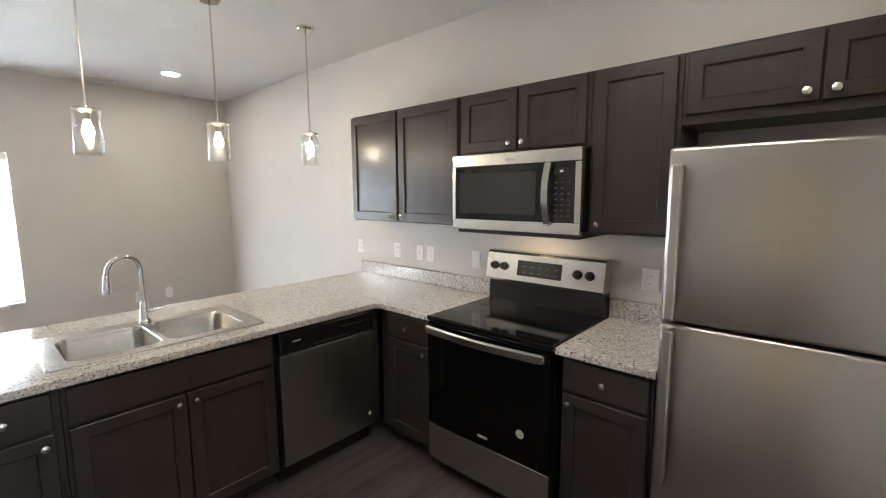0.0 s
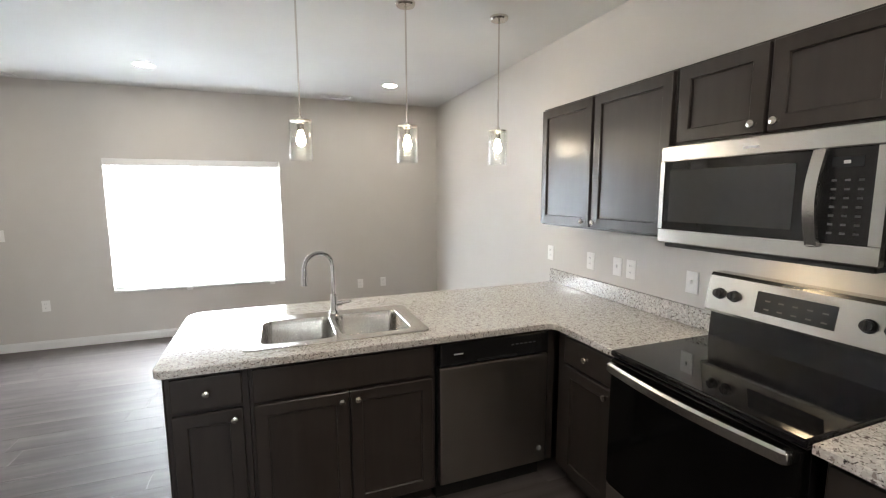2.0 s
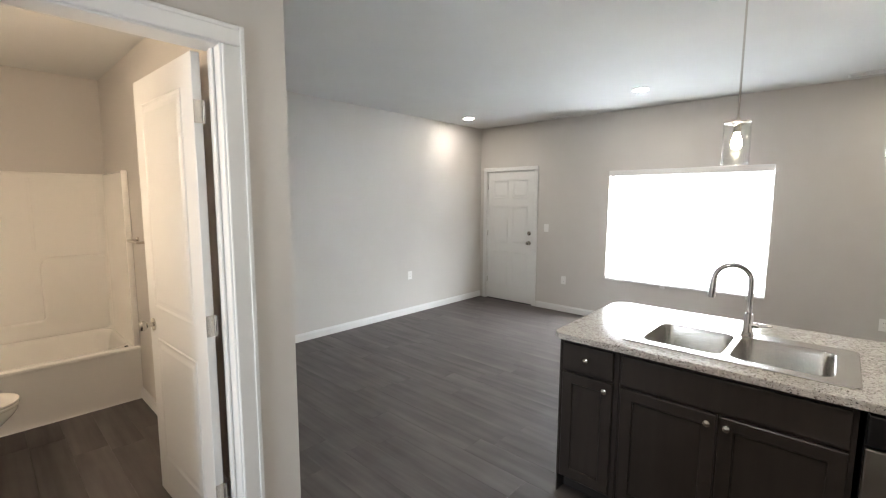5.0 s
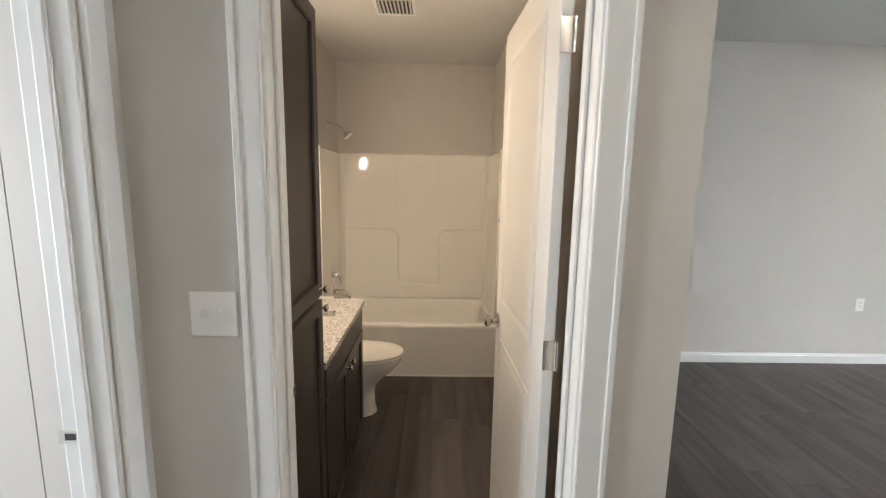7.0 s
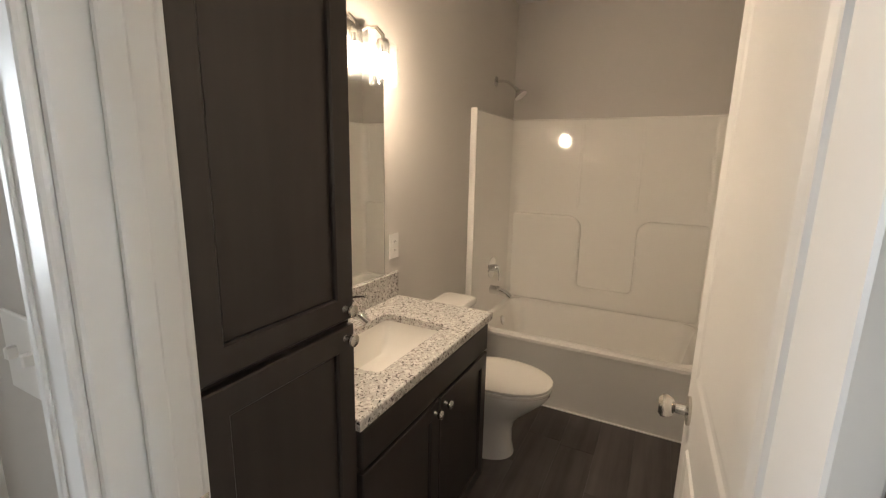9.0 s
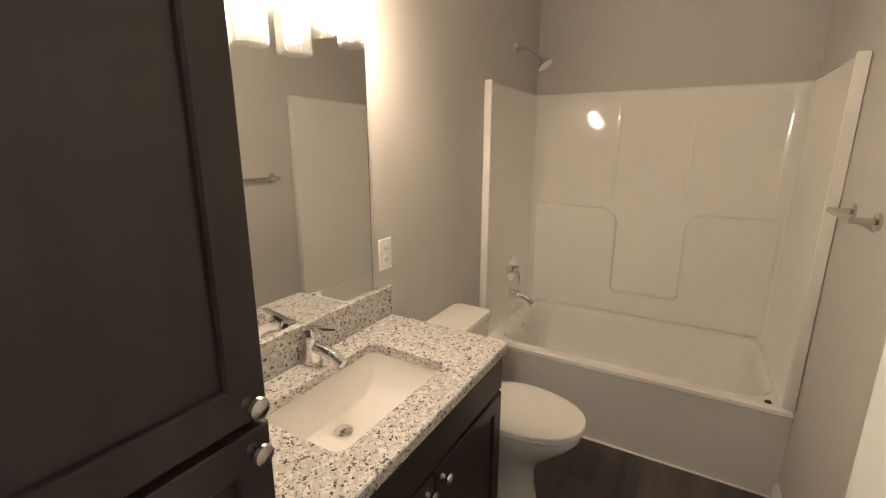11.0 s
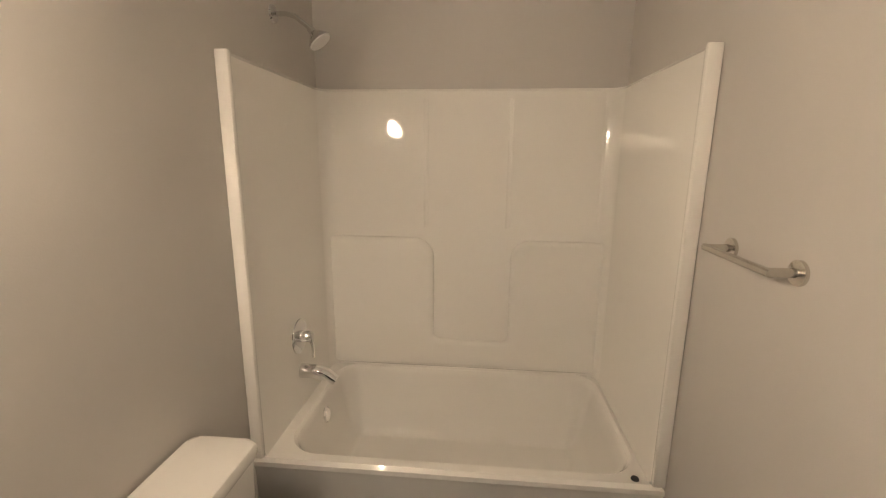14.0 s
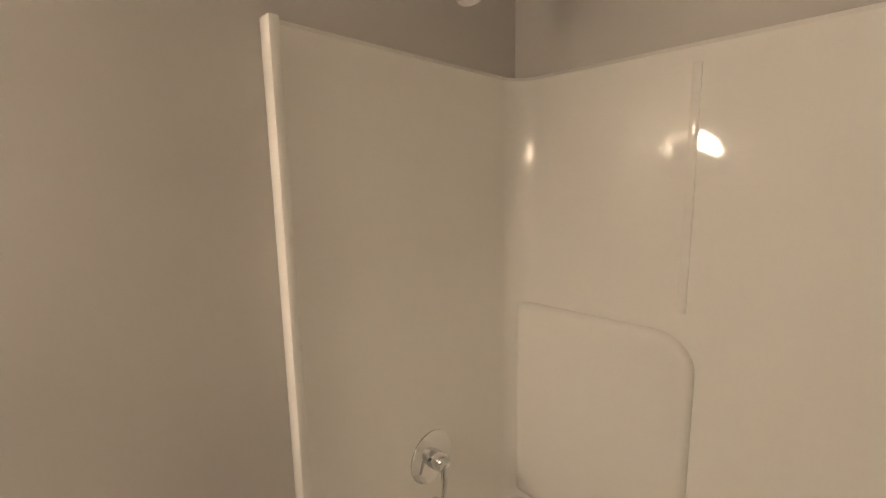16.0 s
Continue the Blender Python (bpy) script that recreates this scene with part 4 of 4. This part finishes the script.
bx, by = -4.2, -2.587
bf = thing("basin_faucet", (bx, by, VT), "single-lever chrome basin faucet", "faucet")
part("body", lathe(bmesh.new(), [(0.0, 0), (0.03, 0), (0.03, 0.005), (0.0265, 0.009), (0.0255, 0.078), (0.0, 0.078)], Matrix.Translation((bx, by, VT)), 28), CHROME, bf, "", True)
part("collar", lathe(bmesh.new(), [(0.0, 0.079), (0.0262, 0.079), (0.027, 0.084), (0.0265, 0.104), (0.02, 0.116), (0.008, 0.121), (0.0, 0.122)], Matrix.Translation((bx, by, VT)), 28), CHROME, bf, "domed chrome lever hub", True)
part("spout", tube(bmesh.new(), [(bx, by + 0.012, VT + 0.06), (bx, by + 0.05, VT + 0.058), (bx, by + 0.09, VT + 0.047), (bx, by + 0.12, VT + 0.032)], [0.019, 0.018, 0.016, 0.0135], 18), CHROME, bf, "", True)
bm = bmesh.new()
loft(bm, [[(bx - w, by + d, VT + z), (bx + w, by + d, VT + z), (bx + w * 0.8, by + d, VT + z + h), (bx - w * 0.8, by + d, VT + z + h)]
          for d, z, w, h in ((0.0, 0.104, 0.013, 0.014), (0.03, 0.112, 0.012, 0.011), (0.07, 0.124, 0.010, 0.007), (0.105, 0.132, 0.009, 0.005))])
part("lever", bm, CHROME, bf, "flat chrome lever", True)

mi = thing("bathroom_mirror", (-4.19, BL, 0.995), "large frameless rectangular wall mirror above the vanity", "mirror")
part("glass", solid((-4.54, BL + 0.002, 0.99), (-3.81, BL + 0.007, 1.83)), MIRROR, mi)
part("edge_clip", solid((-4.543, BL + 0.001, 0.9855), (-3.807, BL + 0.0085, 0.9895)), MIREDGE, mi, "dark lower channel")
part("edge", solid((-4.543, BL + 0.001, 0.9895), (-4.542, BL + 0.0065, 1.83)), MIREDGE, mi)

# ---- vanity light ----
vl = thing("vanity_light", (-4.2, BL, 1.945), "three-shade vanity light with seeded glass, lit", "wall lamp")
part("back_plate", solid((-4.42, BL + 0.001, 1.930), (-3.98, BL + 0.026, 1.990), 0.006, None, 2), NICKEL, vl)
for x in (-4.365, -4.21, -4.055):
    y = BL + 0.128
    part("arm", tube(bmesh.new(), [(x, BL + 0.02, 1.960), (x, BL + 0.06, 1.975), (x, BL + 0.10, 1.970), (x, y, 1.940), (x, y, 1.920)], 0.007, 10), NICKEL, vl, "", True)
    part("holder", lathe(bmesh.new(), [(0.0, 1.925), (0.02, 1.925), (0.024, 1.910), (0.024, 1.875), (0.0, 1.875)], Matrix.Translation((x, y, 0)), 20), NICKEL, vl, "", True)
    part("bulb", lathe(bmesh.new(), [(0.0, 1.875), (0.012, 1.873), (0.024, 1.840), (0.026, 1.820), (0.018, 1.800), (0.0, 1.793)], Matrix.Translation((x, y, 0)), 16), BATHBULB, vl, "glowing bulb", True)
    ob = part("shade", lathe(bmesh.new(), [(0.022, 1.911), (0.050, 1.905), (0.052, 1.895), (0.052, 1.767), (0.050, 1.765), (0.049, 1.767), (0.049, 1.900)], Matrix.Translation((x, y, 0)), 32, cap=False), SEEDED, vl, "seeded glass cylinder", True)
    ob.visible_shadow = False

# ---- toilet ----
tx = -4.955
tl = thing("toilet", (tx, -2.3, 0), "white elongated two-piece china toilet, lid closed", "toilet")
def egg(cx, y0, y1, w, n=28):
    """A plan with a broad back at y0 and a rounded front at y1."""
    out, cy = [], y0 + (y1 - y0) * 0.42
    for i in range(n):
        a = 2 * math.pi * i / n
        s, c_ = math.sin(a), math.cos(a)
        out.append((cx + w / 2 * math.copysign(abs(c_) ** 0.9, c_), cy + (s * (y1 - cy) if s > 0 else s * (cy - y0))))
    return out
bm = bmesh.new()
loft(bm, [[(x, y, z) for x, y in egg(tx, y0, y1, w)] for z, y0, y1, w in ((0.0, -2.43, -2.115, 0.235), (0.015, -2.43, -2.118, 0.228), (0.06, -2.43, -2.128, 0.212), (0.14, -2.43, -2.13, 0.205), (0.20, -2.43, -2.115, 0.215), (0.25, -2.43, -2.065, 0.255), (0.30, -2.43, -2.01, 0.305),
     (0.34, -2.43, -1.97, 0.34), (0.375, -2.43, -1.945, 0.36), (0.395, -2.43, -1.945, 0.36))])
part("bowl", bm, CERAMIC, tl, "", True)
bm = bmesh.new()
loft(bm, [[(x, y, z) for x, y in egg(tx, -2.415, -1.938 - d, w)] for z, d, w in ((0.397, 0.004, 0.365), (0.402, 0, 0.372), (0.412, 0, 0.372), (0.416, 0.004, 0.366))])
part("seat", bm, SEAT, tl, "", True)
bm = bmesh.new()
loft(bm, [[(x, y, z) for x, y in egg(tx, -2.418, -1.936 - d, w)] for z, d, w in ((0.419, 0.004, 0.366), (0.424, 0, 0.374), (0.432, 0.002, 0.372), (0.438, 0.02, 0.34), (0.440, 0.08, 0.22))])
part("lid", bm, SEAT, tl, "closed white lid", True)
bm = bmesh.new()
loft(bm, [[(x, y, z) for x, y in round_rect(tx - w, tx + w, -2.628, y1, 0.03)] for z, w, y1 in ((0.385, 0.185, -2.455), (0.41, 0.195, -2.445), (0.715, 0.205, -2.438))])
part("tank", bm, CERAMIC, tl, "", True)
bm = bmesh.new()
loft(bm, [[(x, y, z) for x, y in round_rect(tx - 0.213 + d, tx + 0.213 - d, -2.632 + d, -2.428 - d, 0.035)] for z, d in ((0.717, 0.003), (0.722, 0), (0.742, 0), (0.752, 0.006), (0.755, 0.016))])
part("tank_lid", bm, CERAMIC, tl, "", True)
part("flush_lever", tube(bmesh.new(), [(tx + 0.15, -2.438, 0.66), (tx + 0.15, -2.415, 0.66), (tx + 0.09, -2.41, 0.652)], [0.009, 0.008, 0.006], 10), CHROME, tl, "", True)
part("base_bolt_cap", lathe(bmesh.new(), [(0.0, 0.035), (0.012, 0.03), (0.014, 0.0)], Matrix.Translation((tx + 0.105, -2.28, 0.0)), 12), CERAMIC, tl, "", True)

# ---- tub and surround ----
TF, RZ, ST = -5.455, 0.45, 1.815          # apron front, rim height, surround top
TL, TR, TBK = BL + 0.002, PS - 0.002, BB + 0.002
tb = thing("bathtub", (-5.86, -1.92, 0), "glossy white one-piece tub with a moulded wall surround", "bathtub")
rim_out = [(TBK + 0.001, TL), (TF, TL), (TF, TR), (TBK + 0.001, TR)]
basin = round_rect(TBK + 0.05, TF - 0.06, TL + 0.10, TR - 0.07, 0.12, 8)
bm = slab(bmesh.new(), [(TBK, TL), (TF, TL), (TF, TR), (TBK, TR)], [basin], RZ - 0.03, RZ, 0.012)
part("rim", bm, FIBRE, tb, "", True)
bm = loft(bmesh.new(), [[(x, y, z) for x, y in inset(basin, d)] for z, d in ((RZ - 0.006, -0.006), (RZ - 0.014, 0.001), (RZ - 0.035, 0.009), (RZ - 0.09, 0.022), (0.21, 0.05), (0.15, 0.075), (0.115, 0.1), (0.106, 0.113))], cap=False)
bm.verts.ensure_lookup_table()
bm.faces.new([bm.verts[i] for i in range(len(bm.verts) - len(basin), len(bm.verts))])
part("basin", bm, FIBRE, tb, "", True)
bm = bmesh.new()
loft(bm, [[(TF - 0.06, y, 0.0), (TF - 0.04, y, 0.0), (TF - 0.036, y, 0.05), (TF - 0.026, y, 0.08), (TF - 0.016, y, RZ - 0.06), (TF - 0.001, y, RZ - 0.028), (TF - 0.03, y, RZ - 0.029)] for y in (TL, TR)])
part("apron", bm, FIBRE, tb, "", True)
# walls of the surround: one lofted U with rounded inner corners
W_ = 0.035
def surround_ring(z, t=0.0):
    r = 0.07
    inner = [(TF - 0.02, TL + W_ + t)]
    inner += corner(TBK + W_ + t + r, TL + W_ + t + r, r, 270, 180, 6)
    inner += corner(TBK + W_ + t + r, TR - W_ - t - r, r, 180, 90, 6)
    inner += [(TF - 0.02, TR - W_ - t)]
    outer = [(TF - 0.02, TR), (TBK, TR), (TBK, TL), (TF - 0.02, TL)]
    return [(x, y, z) for x, y in inner + outer]
bm = bmesh.new()
loft(bm, [surround_ring(RZ - 0.005, 0.012), surround_ring(RZ + 0.03, 0.0), surround_ring(ST - 0.012, 0.0), surround_ring(ST, -0.010)])
part("surround", bm, FIBRE, tb, "glossy white moulded wall panels", True)
for y, s in ((TL, 1), (TR, -1)):
    part("front_flange", solid((TF - 0.0205, y, RZ + 0.001), (TF + 0.003, y + s * 0.042, ST + 0.004), 0.006, None, 2), FIBRE, tb, "", True)
# moulded relief of the back wall
XB = TBK + W_
def relief(outline_, d, name, label, soft=1.0):
    """A raised, round-edged field on the back wall; outline in (y, z)."""
    b = bmesh.new()
    loft(b, [[(XB - 0.002, y, z) for y, z in outline_], [(XB + d * 0.5, y, z) for y, z in inset(outline_, 0.003 * soft)], [(XB + d * 0.9, y, z) for y, z in inset(outline_, 0.012 * soft)], [(XB + d, y, z) for y, z in inset(outline_, 0.026 * soft)]])
    return part(name, b, FIBRE, tb, label, True)
yl = TL + W_ + 0.01
yr = TR - W_ - 0.01
relief([(yl, RZ + 0.004), (yr, RZ + 0.004), (yr, 1.125)] + corner(-1.70 + 0.09, 1.125 - 0.09, 0.09, 90, 180, 8) + corner(-1.70 - 0.03, 0.605 + 0.03, 0.03, 0, -90, 4) + corner(-2.07 + 0.03, 0.605 + 0.03, 0.03, 270, 180, 4)
       + corner(-2.07 - 0.10, 1.13 - 0.10, 0.10, 0, 90, 8) + [(yl, 1.13)], 0.021, "moulded_panel", "raised lower wall with rounded shoulders and a niche")
for y in (-2.11, -1.72, -1.30):
    relief([(y - 0.011, 1.18), (y + 0.011, 1.18), (y + 0.011, 1.77), (y - 0.011, 1.77)], 0.004, "moulded_rib", "faint vertical rib", 0.38)
structure("trim_tub", [((TF - 0.04, TL, 0.0), (TF - 0.031, TR, 0.006))], CAULK, "white caulk line along the tub")
tv = thing("tub_valve", (-5.83, TL + W_, 0.76), "round chrome shower valve with a lever", "valve")
m = at((-5.83, TL + W_, 0.76), (0, 1, 0))
part("escutcheon", lathe(bmesh.new(), [(0.0, 0), (0.075, 0), (0.074, 0.004), (0.05, 0.009), (0.028, 0.011), (0.0, 0.011)], m, 32), CHROME, tv, "", True)
part("hub", lathe(bmesh.new(), [(0.0, 0.01), (0.026, 0.01), (0.024, 0.045), (0.02, 0.055), (0.0, 0.057)], m, 24), CHROME, tv, "", True)
part("lever", tube(bmesh.new(), [(-5.83, TL + W_ + 0.05, 0.755), (-5.82, TL + W_ + 0.062, 0.72), (-5.812, TL + W_ + 0.064, 0.675)], [0.010, 0.008, 0.006], 12), CHROME, tv, "", True)
sp = thing("tub_spout", (-5.83, TL + W_, 0.6), "short curved chrome tub spout on the wall", "spout")
part("spout", tube(bmesh.new(), [(-5.83, TL + W_ - 0.002, 0.6), (-5.83, TL + W_ + 0.06, 0.6), (-5.83, TL + W_ + 0.11, 0.588), (-5.83, TL + W_ + 0.15, 0.56)], [0.032, 0.030, 0.026, 0.021], 20), CHROME, sp, "", True)
ov = thing("tub_overflow", (-5.87, -2.52, 0.365), "round chrome overflow plate inside the tub", "overflow")
part("plate", lathe(bmesh.new(), [(0.0, -0.005), (0.036, -0.005), (0.036, 0.003), (0.028, 0.01), (0.0, 0.011)], at((-5.87, TL + 0.118, 0.365), (0, 1, 0.12)), 24), CHROME, ov, "", True)
cl = thing("apron_cap", (TF, -1.31, 0.425), "small dark round cap on the tub rim", "cap")
part("cap", lathe(bmesh.new(), [(0.0, 0.0), (0.014, 0.0), (0.012, 0.005), (0.0, 0.006)], at((TF - 0.035, -1.30, RZ), (0, 0, 1)), 16), BLACKMATT, cl, "", True)
sh = thing("shower_head", (-5.86, BL, 2.03), "chrome shower arm with a round white-faced head", "shower head")
part("flange", lathe(bmesh.new(), [(0.0, 0), (0.034, 0), (0.03, 0.007), (0.013, 0.012), (0.0, 0.012)], at((-5.86, BL + 0.0005, 2.03), (0, 1, 0)), 24), CHROME, sh, "", True)
part("arm", tube(bmesh.new(), [(-5.86, BL, 2.03), (-5.86, BL + 0.05, 2.03), (-5.86, BL + 0.085, 2.02), (-5.86, BL + 0.145, 1.975)], 0.009, 12), CHROME, sh, "", True)
hm = at((-5.86, BL + 0.14, 1.978), (0, 0.62, -0.78))
hd = part("head", lathe(bmesh.new(), [(0.0, 0), (0.013, 0.0), (0.015, 0.02), (0.03, 0.035), (0.044, 0.052), (0.046, 0.06), (0.0, 0.06)], hm, 28), CHROME, sh, "", True)
part("face", lathe(bmesh.new(), [(0.0, 0.0595), (0.043, 0.0595), (0.042, 0.064), (0.0, 0.065)], hm, 28), PLASTIC, hd, "pale nozzle face", True)
# ---- towel bar ----
tw = thing("towel_bar", (-5.15, PS, 1.296), "short satin nickel towel bar on the wall", "towel bar")
for x in (-5.285, -5.045):
    part("post", lathe(bmesh.new(), [(0.0, 0), (0.026, 0), (0.026, 0.008), (0.010, 0.011), (0.0095, 0.062), (0.0, 0.064)], at((x, PS - 0.0005, 1.296), (0, -1, 0)), 20), NICKEL, tw, "", True)
part("bar", tube(bmesh.new(), [(-5.297, PS - 0.062, 1.296), (-5.033, PS - 0.062, 1.296)], 0.009, 14), NICKEL, tw, "", True)

# ---- floor planks, laid along x ----
floor = thing("floor", (-2.9, 0.6, -0.008), "grey wood-look vinyl plank floor", "floor", "", "structure")
PW, PLN, GAP = 0.181, 1.22, 0.0004
plank_meshes = {}
def plank(x0, x1, y0, y1):
    key = (round(x1 - x0, 3), round(y1 - y0, 3))
    if key not in plank_meshes:
        b = bmesh.new()
        dx, dy, c = key[0] / 2 - GAP, key[1] / 2 - GAP, 0.0006
        loft(b, [[(-dx, -dy, 0), (dx, -dy, 0), (dx, dy, 0), (-dx, dy, 0)], [(-dx, -dy, 0.0068), (dx, -dy, 0.0068), (dx, dy, 0.0068), (-dx, dy, 0.0068)],
                 [(-dx + c, -dy + c, 0.008), (dx - c, -dy + c, 0.008), (dx - c, dy - c, 0.008), (-dx + c, dy - c, 0.008)]])
        bmesh.ops.recalc_face_normals(b, faces=b.faces)
        me = bpy.data.meshes.new("plank")
        b.to_mesh(me), b.free()
        me.materials.append(PLANK)
        plank_meshes[key] = me
    ob = new("plank", plank_meshes[key])
    ob.parent = floor
    ob.location = Vector(((x0 + x1) / 2, (y0 + y1) / 2, -0.008)) - floor.location
rng = random.Random(4)
for X0, X1, Y0, Y1 in ((WX, 0.0, PN, NY), (BX, 0.0, SY, PN), (-5.51, BX, BL, PS)):
    row, y = 0, Y0
    while y < Y1 - 0.01:
        ye = min(y + PW, Y1)
        x = X0 - rng.uniform(0.1, 1.0)
        while x < X1 - 0.02:
            a, b = max(x, X0), min(x + PLN, X1)
            if b - a > 0.03:
                plank(a, b, y, ye)
            x += PLN
        y = ye
